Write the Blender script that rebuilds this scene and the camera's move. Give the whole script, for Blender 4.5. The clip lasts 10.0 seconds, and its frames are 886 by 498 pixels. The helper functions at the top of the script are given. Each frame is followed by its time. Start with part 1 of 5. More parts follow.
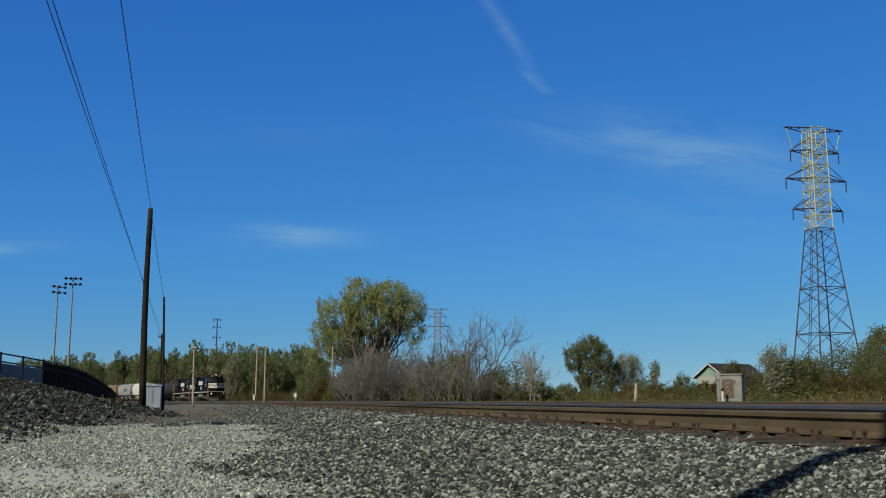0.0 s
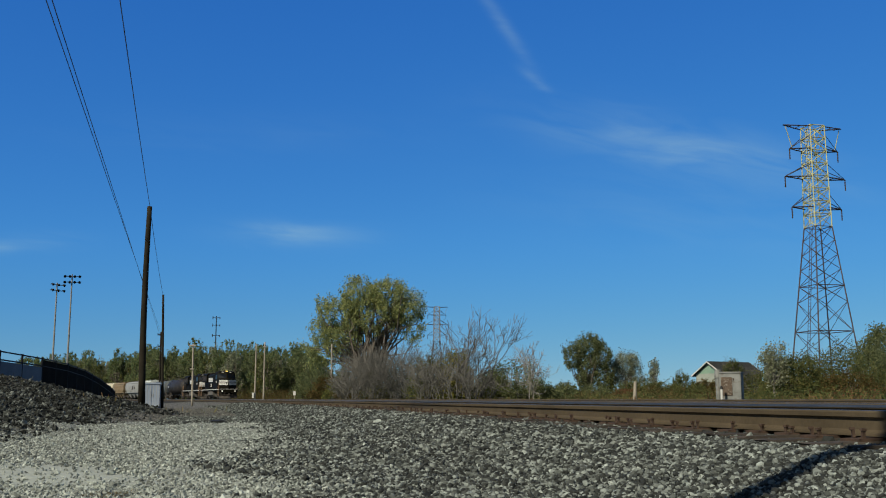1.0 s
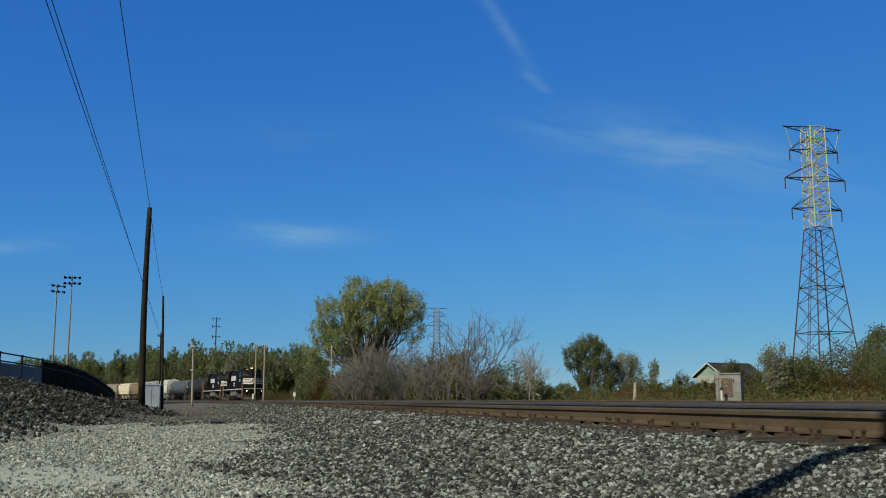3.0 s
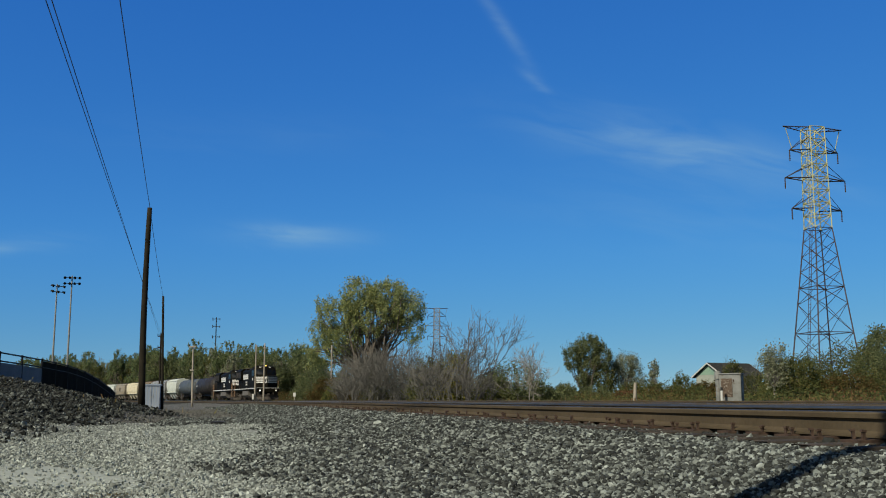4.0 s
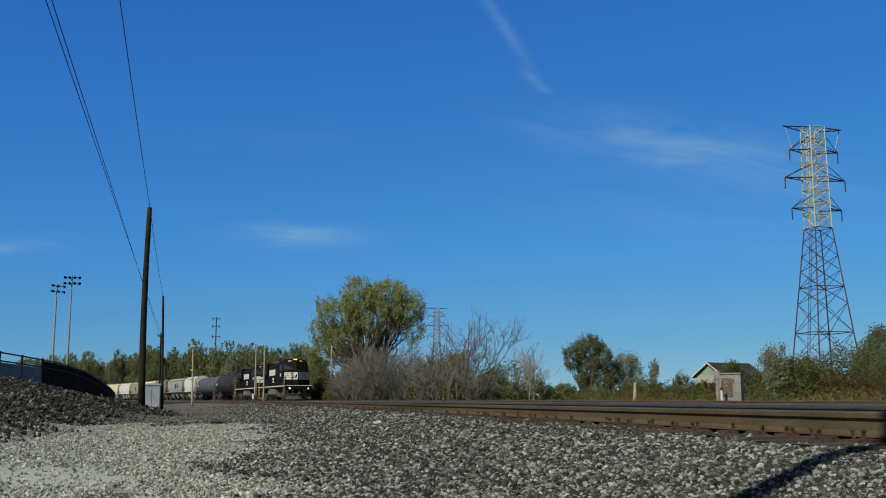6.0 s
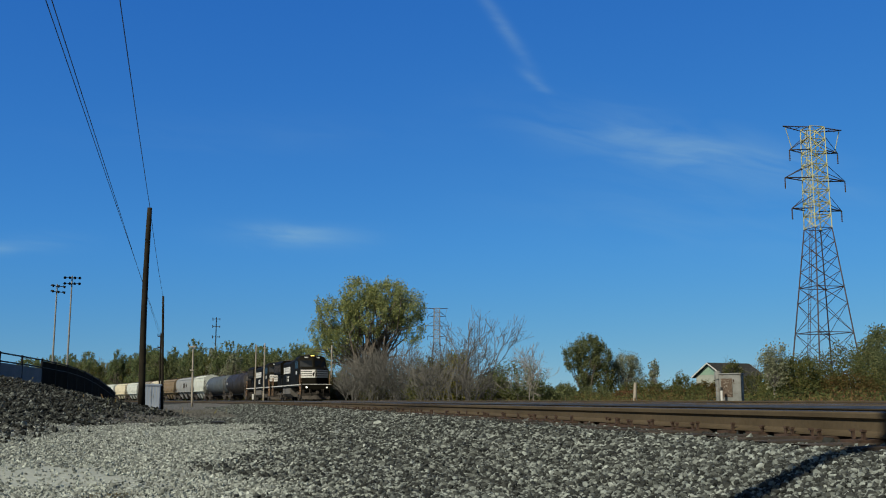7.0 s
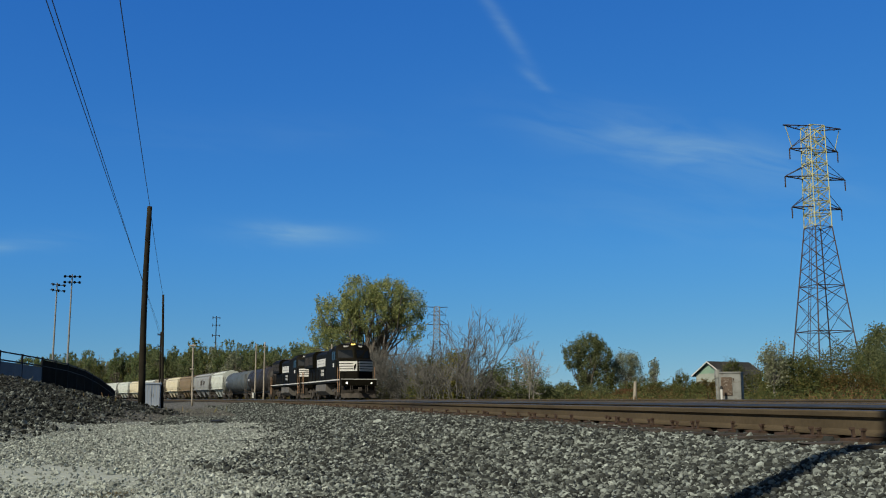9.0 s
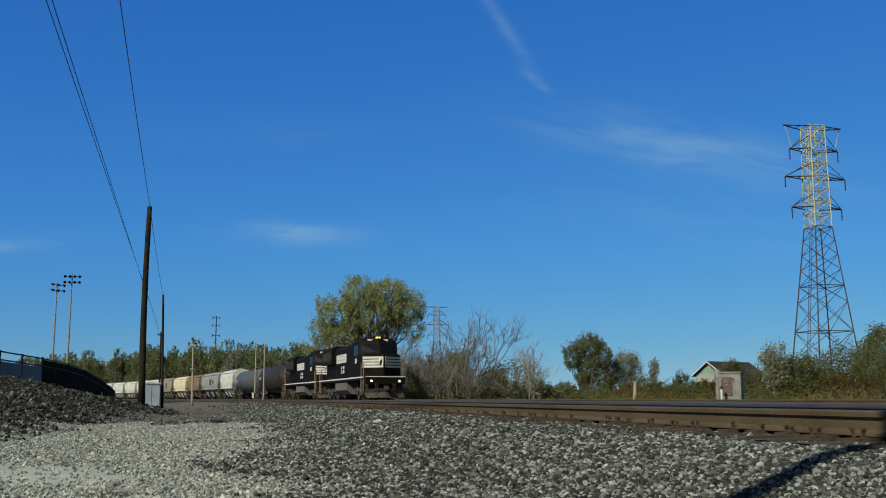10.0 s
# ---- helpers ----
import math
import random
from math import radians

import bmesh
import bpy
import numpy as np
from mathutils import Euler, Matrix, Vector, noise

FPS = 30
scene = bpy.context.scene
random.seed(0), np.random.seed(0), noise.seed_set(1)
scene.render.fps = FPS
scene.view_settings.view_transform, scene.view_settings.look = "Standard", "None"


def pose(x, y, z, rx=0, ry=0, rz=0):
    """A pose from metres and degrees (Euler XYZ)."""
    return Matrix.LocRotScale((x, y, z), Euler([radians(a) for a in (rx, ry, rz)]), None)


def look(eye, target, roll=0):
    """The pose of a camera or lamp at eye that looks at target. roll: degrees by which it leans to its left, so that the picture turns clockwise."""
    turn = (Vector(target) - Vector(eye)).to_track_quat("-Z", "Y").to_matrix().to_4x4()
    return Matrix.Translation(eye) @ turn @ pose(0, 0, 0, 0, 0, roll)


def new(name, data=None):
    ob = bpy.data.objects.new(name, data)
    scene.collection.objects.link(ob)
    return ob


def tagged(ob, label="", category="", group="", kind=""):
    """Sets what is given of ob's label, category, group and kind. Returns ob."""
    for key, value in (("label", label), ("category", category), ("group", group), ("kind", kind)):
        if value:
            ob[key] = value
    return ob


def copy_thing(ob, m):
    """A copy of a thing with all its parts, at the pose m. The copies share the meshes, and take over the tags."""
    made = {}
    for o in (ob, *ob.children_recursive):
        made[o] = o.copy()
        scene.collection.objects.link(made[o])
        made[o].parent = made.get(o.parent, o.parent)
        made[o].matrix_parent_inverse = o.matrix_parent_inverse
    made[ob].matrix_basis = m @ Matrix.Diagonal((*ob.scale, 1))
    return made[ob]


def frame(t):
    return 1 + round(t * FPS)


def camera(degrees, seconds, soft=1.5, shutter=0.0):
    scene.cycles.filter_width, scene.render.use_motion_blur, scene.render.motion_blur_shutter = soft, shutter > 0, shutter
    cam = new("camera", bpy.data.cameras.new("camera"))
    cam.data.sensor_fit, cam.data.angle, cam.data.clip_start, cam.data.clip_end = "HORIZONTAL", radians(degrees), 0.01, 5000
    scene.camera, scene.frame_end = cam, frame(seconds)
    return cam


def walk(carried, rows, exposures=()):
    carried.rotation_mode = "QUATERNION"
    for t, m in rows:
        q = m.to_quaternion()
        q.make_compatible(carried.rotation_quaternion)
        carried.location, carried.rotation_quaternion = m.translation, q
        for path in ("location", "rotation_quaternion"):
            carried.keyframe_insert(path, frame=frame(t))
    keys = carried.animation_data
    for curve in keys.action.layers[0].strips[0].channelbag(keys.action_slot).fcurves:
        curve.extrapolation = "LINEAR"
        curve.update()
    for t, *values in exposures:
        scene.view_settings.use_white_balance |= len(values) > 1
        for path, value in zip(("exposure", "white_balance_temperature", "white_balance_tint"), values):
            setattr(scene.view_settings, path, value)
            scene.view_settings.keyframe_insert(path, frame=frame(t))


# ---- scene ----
# ---------------------------------------------------------------- camera
cam = camera(48.26, 10.0, soft=1.05)


def aim(up, left):
    """Low tripod behind the ballast; small nods, in degrees."""
    return pose(0, 0, 0.26, 98.627 + up, 0, left)


CAMERA_ROWS = [(0.0, aim(0.115, 0.049)), (0.5, aim(0.066, 0.03)), (1.0, aim(0.0, 0.0)), (1.5, aim(0.055, 0.0)),
               (2.5, aim(0.06, 0.0)), (4.0, aim(0.075, 0.0)), (5.5, aim(0.06, 0.0)), (7.0, aim(0.075, 0.0)),
               (7.5, aim(0.04, 0.0)), (8.0, aim(0.0, 0.0)), (10.0, aim(0.0, 0.0))]
walk(cam, CAMERA_ROWS, [(0.0, 0.0), (10.0, 0.0)])

# ---------------------------------------------------------------- sky and sun
SUN_AZ = Vector((-0.65, -0.76)).normalized()
SUN_EL = radians(38)


def sky_world():
    w = bpy.data.worlds.new("sky")
    scene.world = w
    w.use_nodes = True
    nt = w.node_tree
    nt.nodes.clear()
    N, L = nt.nodes.new, nt.links.new
    sky = N("ShaderNodeTexSky")
    sky.sky_type, sky.sun_disc = "NISHITA", False
    sky.sun_elevation, sky.sun_rotation = SUN_EL, math.atan2(SUN_AZ.x, SUN_AZ.y)
    sky.air_density, sky.dust_density, sky.ozone_density = 0.6, 0.0, 4.0
    tc = N("ShaderNodeTexCoord")
    sep = N("ShaderNodeSeparateXYZ")
    L(tc.outputs["Generated"], sep.inputs[0])

    def op(kind, a, b=None):
        n = N("ShaderNodeMath")
        n.operation = kind
        for i, v in enumerate((a, b)):
            if v is None:
                continue
            if isinstance(v, (int, float)):
                n.inputs[i].default_value = v
            else:
                L(v, n.inputs[i])
        return n.outputs[0]

    yy = op("MAXIMUM", sep.outputs[1], 0.05)
    u, v = op("DIVIDE", sep.outputs[0], yy), op("DIVIDE", sep.outputs[2], yy)
    total = None
    # thin ice clouds: place, half length, half width, slope, strength
    for cu, cv, a, b, turn, gain in ((0.255, 0.255, 0.12, 0.024, -0.22, 0.31), (-0.152, 0.167, 0.055, 0.010, -0.03, 0.31),
                                     (0.062, 0.395, 0.050, 0.006, -1.0, 0.19), (0.098, 0.330, 0.018, 0.0045, -0.7, 0.17),
                                     (-0.41, 0.16, 0.035, 0.008, -0.02, 0.13), (-0.455, 0.152, 0.018, 0.006, 0.0, 0.18),
                                     (0.24, 0.185, 0.14, 0.03, -0.12, 0.06), (-0.20, 0.275, 0.16, 0.02, 0.0, 0.03)):
        du, dv = op("SUBTRACT", u, cu), op("SUBTRACT", v, cv)
        c, s = math.cos(turn), math.sin(turn)
        p = op("DIVIDE", op("ADD", op("MULTIPLY", du, c), op("MULTIPLY", dv, s)), a)
        q = op("DIVIDE", op("SUBTRACT", op("MULTIPLY", dv, c), op("MULTIPLY", du, s)), b)
        r = op("ADD", op("MULTIPLY", p, p), op("MULTIPLY", q, q))
        g = op("MULTIPLY", op("EXPONENT", op("MULTIPLY", r, -0.8)), gain)
        total = g if total is None else op("ADD", total, g)
    comb = N("ShaderNodeCombineXYZ")
    L(op("MULTIPLY", u, 9.0), comb.inputs[0])
    L(op("MULTIPLY", op("ADD", v, op("MULTIPLY", u, 0.15)), 40.0), comb.inputs[1])
    noi = N("ShaderNodeTexNoise")
    noi.inputs["Scale"].default_value, noi.inputs["Detail"].default_value, noi.inputs["Distortion"].default_value = 1.0, 6.0, 0.7
    L(comb.outputs[0], noi.inputs["Vector"])
    mr = N("ShaderNodeMapRange")
    mr.inputs["From Min"].default_value, mr.inputs["From Max"].default_value = 0.3, 0.68
    L(noi.outputs["Fac"], mr.inputs["Value"])
    fac = op("MULTIPLY", total, op("MULTIPLY", mr.outputs[0], op("GREATER_THAN", sep.outputs[1], 0.05)))
    rgb, join = N("ShaderNodeSeparateColor"), N("ShaderNodeCombineColor")
    L(sky.outputs[0], rgb.inputs[0])
    for ch, (gain, power) in enumerate(SKY_RESPONSE):
        L(op("MULTIPLY", op("POWER", op("MULTIPLY", rgb.outputs[ch], 0.1), power), gain * 10), join.inputs[ch])
    # deep blue low over the far side, turning to added fill overhead and behind
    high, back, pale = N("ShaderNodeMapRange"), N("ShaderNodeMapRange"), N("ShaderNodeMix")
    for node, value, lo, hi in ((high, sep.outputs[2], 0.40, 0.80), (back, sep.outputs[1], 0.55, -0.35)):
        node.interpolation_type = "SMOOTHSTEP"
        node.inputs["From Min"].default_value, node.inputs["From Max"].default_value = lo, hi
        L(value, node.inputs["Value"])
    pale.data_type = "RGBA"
    # unseen sky warmed and dimmed so that shaded parts look less blue
    fill_tint = N("ShaderNodeMix")
    fill_tint.data_type, fill_tint.blend_type = "RGBA", "MULTIPLY"
    fill_tint.inputs["Factor"].default_value, fill_tint.inputs["B"].default_value = 1.0, (0.72, 0.60, 0.44, 1)
    L(sky.outputs[0], fill_tint.inputs["A"])
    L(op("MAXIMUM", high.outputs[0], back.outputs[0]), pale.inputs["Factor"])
    # dust layer low over the horizon
    low, dusty = N("ShaderNodeMapRange"), N("ShaderNodeMix")
    low.interpolation_type = "SMOOTHSTEP"
    low.inputs["From Min"].default_value, low.inputs["From Max"].default_value = 0.17, 0.0
    L(sep.outputs[2], low.inputs["Value"])
    dusty.data_type, dusty.blend_type = "RGBA", "MULTIPLY"
    dusty.inputs["B"].default_value = (1.0, 0.83, 0.77, 1)
    L(low.outputs[0], dusty.inputs["Factor"])
    L(join.outputs[0], dusty.inputs["A"])
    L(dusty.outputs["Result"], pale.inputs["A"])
    L(fill_tint.outputs["Result"], pale.inputs["B"])
    mix = N("ShaderNodeMix")
    mix.data_type = "RGBA"
    L(fac, mix.inputs["Factor"])
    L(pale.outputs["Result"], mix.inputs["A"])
    mix.inputs["B"].default_value = (3.9, 5.9, 6.2, 1)
    bg = N("ShaderNodeBackground")
    bg.inputs["Strength"].default_value = SKY_STRENGTH
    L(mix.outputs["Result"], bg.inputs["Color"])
    out = N("ShaderNodeOutputWorld")
    L(bg.outputs[0], out.inputs[0])


# gain and contrast of the film for red, green and blue sky light
SKY_STRENGTH, SKY_RESPONSE = 0.10, ((0.36, 1.03), (0.59, 0.70), (0.765, 0.35))
sky_world()
lamp = bpy.data.lights.new("sun", "SUN")
lamp.energy, lamp.angle, lamp.color = 4.35, radians(0.55), (1.0, 0.925, 0.75)
sun = new("sun", lamp)
sun.matrix_world = look((0, 0, 60), (-SUN_AZ.x * math.cos(SUN_EL), -SUN_AZ.y * math.cos(SUN_EL), 60 - math.sin(SUN_EL)))


# ---------------------------------------------------------------- materials
def surf(name, c1, c2, scale=4.0, rough=0.7, bump=0.3, metal=0.0, fine=40.0, island=0.0, objrand=0.0, spec=0.5, c3=None, c3_at=0.62, skew=1.0):
    """Two colours mixed by coarse noise, fine grain on top, bump; optional stains c3 and random value per piece."""
    m = bpy.data.materials.new(name)
    m.use_nodes = True
    nt = m.node_tree
    N, L = nt.nodes.new, nt.links.new
    b = nt.nodes["Principled BSDF"]
    tc = N("ShaderNodeTexCoord")
    n1, n2 = N("ShaderNodeTexNoise"), N("ShaderNodeTexNoise")
    for n, s, d in ((n1, scale, 4.0), (n2, fine, 3.0)):
        n.inputs["Scale"].default_value, n.inputs["Detail"].default_value = s, d
        L(tc.outputs["Object"], n.inputs["Vector"])
    ramp = N("ShaderNodeMapRange")
    ramp.inputs["From Min"].default_value, ramp.inputs["From Max"].default_value = 0.32, 0.68
    L(n1.outputs["Fac"], ramp.inputs["Value"])
    mix = N("ShaderNodeMix")
    mix.data_type = "RGBA"
    mix.inputs["A"].default_value, mix.inputs["B"].default_value = (*c1, 1), (*c2, 1)
    L(ramp.outputs[0], mix.inputs["Factor"])
    col = mix.outputs["Result"]
    if c3:
        n3 = N("ShaderNodeTexNoise")
        n3.inputs["Scale"].default_value, n3.inputs["Detail"].default_value = scale * 2.3, 6.0
        L(tc.outputs["Object"], n3.inputs["Vector"])
        r3 = N("ShaderNodeMapRange")
        r3.inputs["From Min"].default_value, r3.inputs["From Max"].default_value = c3_at - 0.06, c3_at + 0.06
        L(n3.outputs["Fac"], r3.inputs["Value"])
        mx = N("ShaderNodeMix")
        mx.data_type = "RGBA"
        L(r3.outputs[0], mx.inputs["Factor"])
        L(col, mx.inputs["A"])
        mx.inputs["B"].default_value = (*c3, 1)
        col = mx.outputs["Result"]
    hsv = N("ShaderNodeHueSaturation")
    L(col, hsv.inputs["Color"])
    val = N("ShaderNodeMapRange")
    val.inputs["To Min"].default_value, val.inputs["To Max"].default_value = 0.75, 1.25
    L(n2.outputs["Fac"], val.inputs["Value"])
    v = val.outputs[0]
    for amount, node, socket in ((island, "ShaderNodeNewGeometry", "Random Per Island"), (objrand, "ShaderNodeObjectInfo", "Random")):
        if amount:
            g = N(node)
            k = N("ShaderNodeMapRange")
            k.inputs["To Min"].default_value, k.inputs["To Max"].default_value = 1 - amount, 1 + amount
            pw = N("ShaderNodeMath")
            pw.operation = "POWER"
            pw.inputs[1].default_value = skew
            L(g.outputs[socket], pw.inputs[0])
            L(pw.outputs[0], k.inputs["Value"])
            if skew > 1:
                k.inputs["To Max"].default_value = 1 + amount * 3.5
            mu = N("ShaderNodeMath")
            mu.operation = "MULTIPLY"
            L(v, mu.inputs[0])
            L(k.outputs[0], mu.inputs[1])
            v = mu.outputs[0]
    L(v, hsv.inputs["Value"])
    L(hsv.outputs[0], b.inputs["Base Color"])
    b.inputs["Roughness"].default_value, b.inputs["Metallic"].default_value = rough, metal
    b.inputs["Specular IOR Level"].default_value = spec
    if bump:
        bp = N("ShaderNodeBump")
        bp.inputs["Strength"].default_value, bp.inputs["Distance"].default_value = bump, 0.02
        L(n2.outputs["Fac"], bp.inputs["Height"])
        L(bp.outputs[0], b.inputs["Normal"])
    return m


def leaf_mat(name, stops, trans=0.35):
    """Leaves: colour picked per leaf from a ramp, partly see-through to light."""
    m = bpy.data.materials.new(name)
    m.use_nodes = True
    nt = m.node_tree
    nt.nodes.clear()
    N, L = nt.nodes.new, nt.links.new
    g = N("ShaderNodeNewGeometry")
    r = N("ShaderNodeValToRGB")
    r.color_ramp.interpolation = "LINEAR"
    el = r.color_ramp.elements
    el[0].position, el[0].color = 0.0, (*stops[0], 1)
    el[1].position, el[1].color = 1.0, (*stops[-1], 1)
    for i, c in enumerate(stops[1:-1]):
        e = el.new((i + 1) / (len(stops) - 1))
        e.color = (*c, 1)
    L(g.outputs["Random Per Island"], r.inputs[0])
    d, t = N("ShaderNodeBsdfDiffuse"), N("ShaderNodeBsdfTranslucent")
    mx, o = N("ShaderNodeMixShader"), N("ShaderNodeOutputMaterial")
    L(r.outputs[0], d.inputs[0])
    L(r.outputs[0], t.inputs[0])
    mx.inputs[0].default_value = trans
    L(d.outputs[0], mx.inputs[1])
    L(t.outputs[0], mx.inputs[2])
    L(mx.outputs[0], o.inputs[0])
    return m


def glow(name, c, strength):
    m = bpy.data.materials.new(name)
    m.use_nodes = True
    b = m.node_tree.nodes["Principled BSDF"]
    b.inputs["Base Color"].default_value = (*c, 1)
    b.inputs["Emission Color"].default_value = (*c, 1)
    b.inputs["Emission Strength"].default_value = strength
    return m


def ground_mat():
    """Ballast grey, crushed limestone, dust and dry soil, laid out by the sheet's zone attribute."""
    m = bpy.data.materials.new("ground")
    m.use_nodes = True
    nt = m.node_tree
    N, L = nt.nodes.new, nt.links.new
    b = nt.nodes["Principled BSDF"]
    tc, at = N("ShaderNodeTexCoord"), N("ShaderNodeAttribute")
    at.attribute_name = "zone"
    sep = N("ShaderNodeSeparateColor")
    L(at.outputs["Color"], sep.inputs[0])
    vo = N("ShaderNodeTexVoronoi")
    vo.inputs["Scale"].default_value = 17.0
    L(tc.outputs["Object"], vo.inputs["Vector"])
    n1, n2 = N("ShaderNodeTexNoise"), N("ShaderNodeTexNoise")
    for n, s in ((n1, 0.5), (n2, 60.0)):
        n.inputs["Scale"].default_value, n.inputs["Detail"].default_value = s, 5.0
        L(tc.outputs["Object"], n.inputs["Vector"])
    grey = N("ShaderNodeValToRGB")
    for e, (p, c) in zip(grey.color_ramp.elements, ((0.1, (0.065, 0.066, 0.060, 1)), (0.95, (0.19, 0.188, 0.172, 1)))):
        e.position, e.color = p, c
    bw = N("ShaderNodeSeparateColor")
    L(vo.outputs["Color"], bw.inputs[0])
    L(bw.outputs[0], grey.inputs[0])
    col = grey.outputs[0]
    for ch, c1, c2 in ((0, (0.19, 0.205, 0.188), (0.30, 0.32, 0.29)), (1, (0.27, 0.293, 0.264), (0.43, 0.46, 0.41)), (2, (0.016, 0.016, 0.013), (0.038, 0.037, 0.030))):
        two = N("ShaderNodeMix")
        two.data_type = "RGBA"
        two.inputs["A"].default_value, two.inputs["B"].default_value = (*c1, 1), (*c2, 1)
        L((n2 if ch else vo).outputs["Fac" if ch else "Distance"], two.inputs["Factor"])
        lay = N("ShaderNodeMix")
        lay.data_type = "RGBA"
        L(sep.outputs[ch], lay.inputs["Factor"])
        L(col, lay.inputs["A"])
        L(two.outputs["Result"], lay.inputs["B"])
        col = lay.outputs["Result"]
    hsv, val = N("ShaderNodeHueSaturation"), N("ShaderNodeMapRange")
    val.inputs["To Min"].default_value, val.inputs["To Max"].default_value = 0.7, 1.3
    L(n1.outputs["Fac"], val.inputs["Value"])
    L(val.outputs[0], hsv.inputs["Value"])
    L(col, hsv.inputs["Color"])
    L(hsv.outputs[0], b.inputs["Base Color"])
    b.inputs["Roughness"].default_value = 0.95
    b.inputs["Specular IOR Level"].default_value = 0.2
    bp = N("ShaderNodeBump")
    bp.inputs["Strength"].default_value, bp.inputs["Distance"].default_value = 0.9, 0.03
    less = N("ShaderNodeMapRange")
    less.inputs["To Min"].default_value, less.inputs["To Max"].default_value = 0.9, 0.3
    L(sep.outputs[1], less.inputs["Value"])
    L(less.outputs[0], bp.inputs["Strength"])
    L(vo.outputs["Distance"], bp.inputs["Height"])
    bp.invert = True
    L(bp.outputs[0], b.inputs["Normal"])
    return m


GROUND = ground_mat()
STONE = surf("ballast_stone", (0.061, 0.069, 0.064), (0.114, 0.126, 0.116), 9.0, 0.85, 0.3, island=0.74, spec=0.3, skew=2.8)
LIMESTONE = surf("crushed_limestone", (0.20, 0.222, 0.204), (0.35, 0.378, 0.345), 9.0, 0.95, 0.3, island=0.65, spec=0.2)
DIRT_STONE = surf("fine_gravel", (0.10, 0.10, 0.09), (0.16, 0.158, 0.142), 6.0, 0.95, 0.3, island=0.4, spec=0.2)
SPOIL = surf("dark_spoil", (0.021, 0.0235, 0.022), (0.076, 0.083, 0.078), 1.6, 0.95, 0.4, island=0.6, spec=0.1, skew=3.0)
RAIL_RUST = surf("rail_rust", (0.066, 0.050, 0.029), (0.098, 0.075, 0.045), 1.2, 0.8, 0.15, 0.0, fine=25, spec=0.2)
RAIL_STEEL = surf("rail_steel", (0.20, 0.205, 0.22), (0.27, 0.275, 0.29), 3.0, 0.42, 0.03, 0.9)
TIE = surf("tie_wood", (0.030, 0.024, 0.019), (0.065, 0.052, 0.040), 5.0, 0.9, 0.6, objrand=0.3)
IRON = surf("rusty_iron", (0.045, 0.028, 0.020), (0.09, 0.055, 0.036), 8.0, 0.85, 0.4, 0.2)
POLE_DARK = surf("creosoted_pole", (0.012, 0.010, 0.007), (0.028, 0.024, 0.016), 2.0, 0.9, 0.5, spec=0.2)
POLE_GREY = surf("weathered_pole", (0.26, 0.23, 0.18), (0.38, 0.34, 0.28), 2.0, 0.85, 0.5)
WIRE = surf("wire", (0.04, 0.04, 0.045), (0.06, 0.06, 0.065), 2.0, 0.6, 0.0)
GALV = surf("galvanised_steel", (0.42, 0.43, 0.42), (0.55, 0.55, 0.53), 1.5, 0.5, 0.05, 0.4)
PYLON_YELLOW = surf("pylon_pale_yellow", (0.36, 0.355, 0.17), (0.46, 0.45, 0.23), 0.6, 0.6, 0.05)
PYLON_DARK = surf("pylon_dark_steel", (0.030, 0.025, 0.030), (0.06, 0.048, 0.055), 0.6, 0.75, 0.05)
BLACK_PAINT = surf("loco_black", (0.0068, 0.0062, 0.004), (0.0105, 0.0095, 0.0062), 1.2, 0.6, 0.05, c3=(0.018, 0.016, 0.011), c3_at=0.66, spec=0.05)
UNDER = surf("underframe_grime", (0.03, 0.026, 0.022), (0.075, 0.062, 0.05), 3.0, 0.85, 0.3)
WHITE_PAINT = surf("white_paint", (0.52, 0.52, 0.49), (0.64, 0.635, 0.60), 2.0, 0.55, 0.03)
GREY_PAINT = surf("grey_marks", (0.32, 0.32, 0.32), (0.40, 0.40, 0.40), 2.0, 0.6, 0.0)
YELLOW_RAIL = surf("handrail_orange", (0.24, 0.14, 0.075), (0.34, 0.20, 0.11), 3.0, 0.6, 0.0)
GLASS = surf("dark_glass", (0.006, 0.009, 0.013), (0.010, 0.013, 0.018), 2.0, 0.2, 0.0, spec=0.06)
HEADLIGHT = glow("headlight_lamp", (1.0, 0.70, 0.16), 1.4)
DITCH = glow("ditch_lamp", (1.0, 0.97, 0.85), 2.0)
DITCH_DIM = glow("ditch_lamp_turned", (1.0, 0.97, 0.85), 0.5)
TANK_BLACK = surf("tank_black", (0.014, 0.0125, 0.012), (0.034, 0.03, 0.028), 0.8, 0.6, 0.05, c3=(0.06, 0.052, 0.046), spec=0.3)
TANK_BLUE = surf("tank_blue_grey", (0.055, 0.07, 0.08), (0.095, 0.11, 0.12), 0.8, 0.6, 0.05, c3=(0.09, 0.09, 0.09), spec=0.3)
HOPPER_WHITE = surf("hopper_white", (0.50, 0.54, 0.49), (0.64, 0.67, 0.61), 0.7, 0.6, 0.03, c3=(0.38, 0.33, 0.25), c3_at=0.66)
HOPPER_GREY = surf("hopper_grey", (0.24, 0.25, 0.245), (0.33, 0.34, 0.33), 0.7, 0.6, 0.03, c3=(0.22, 0.18, 0.14), c3_at=0.64)
HOPPER_TAN = surf("hopper_tan", (0.18, 0.135, 0.075), (0.25, 0.185, 0.10), 0.7, 0.65, 0.03, c3=(0.2, 0.13, 0.08))
HOPPER_CREAM = surf("hopper_cream", (0.60, 0.54, 0.38), (0.72, 0.66, 0.48), 0.7, 0.6, 0.03, c3=(0.45, 0.36, 0.22), c3_at=0.68)
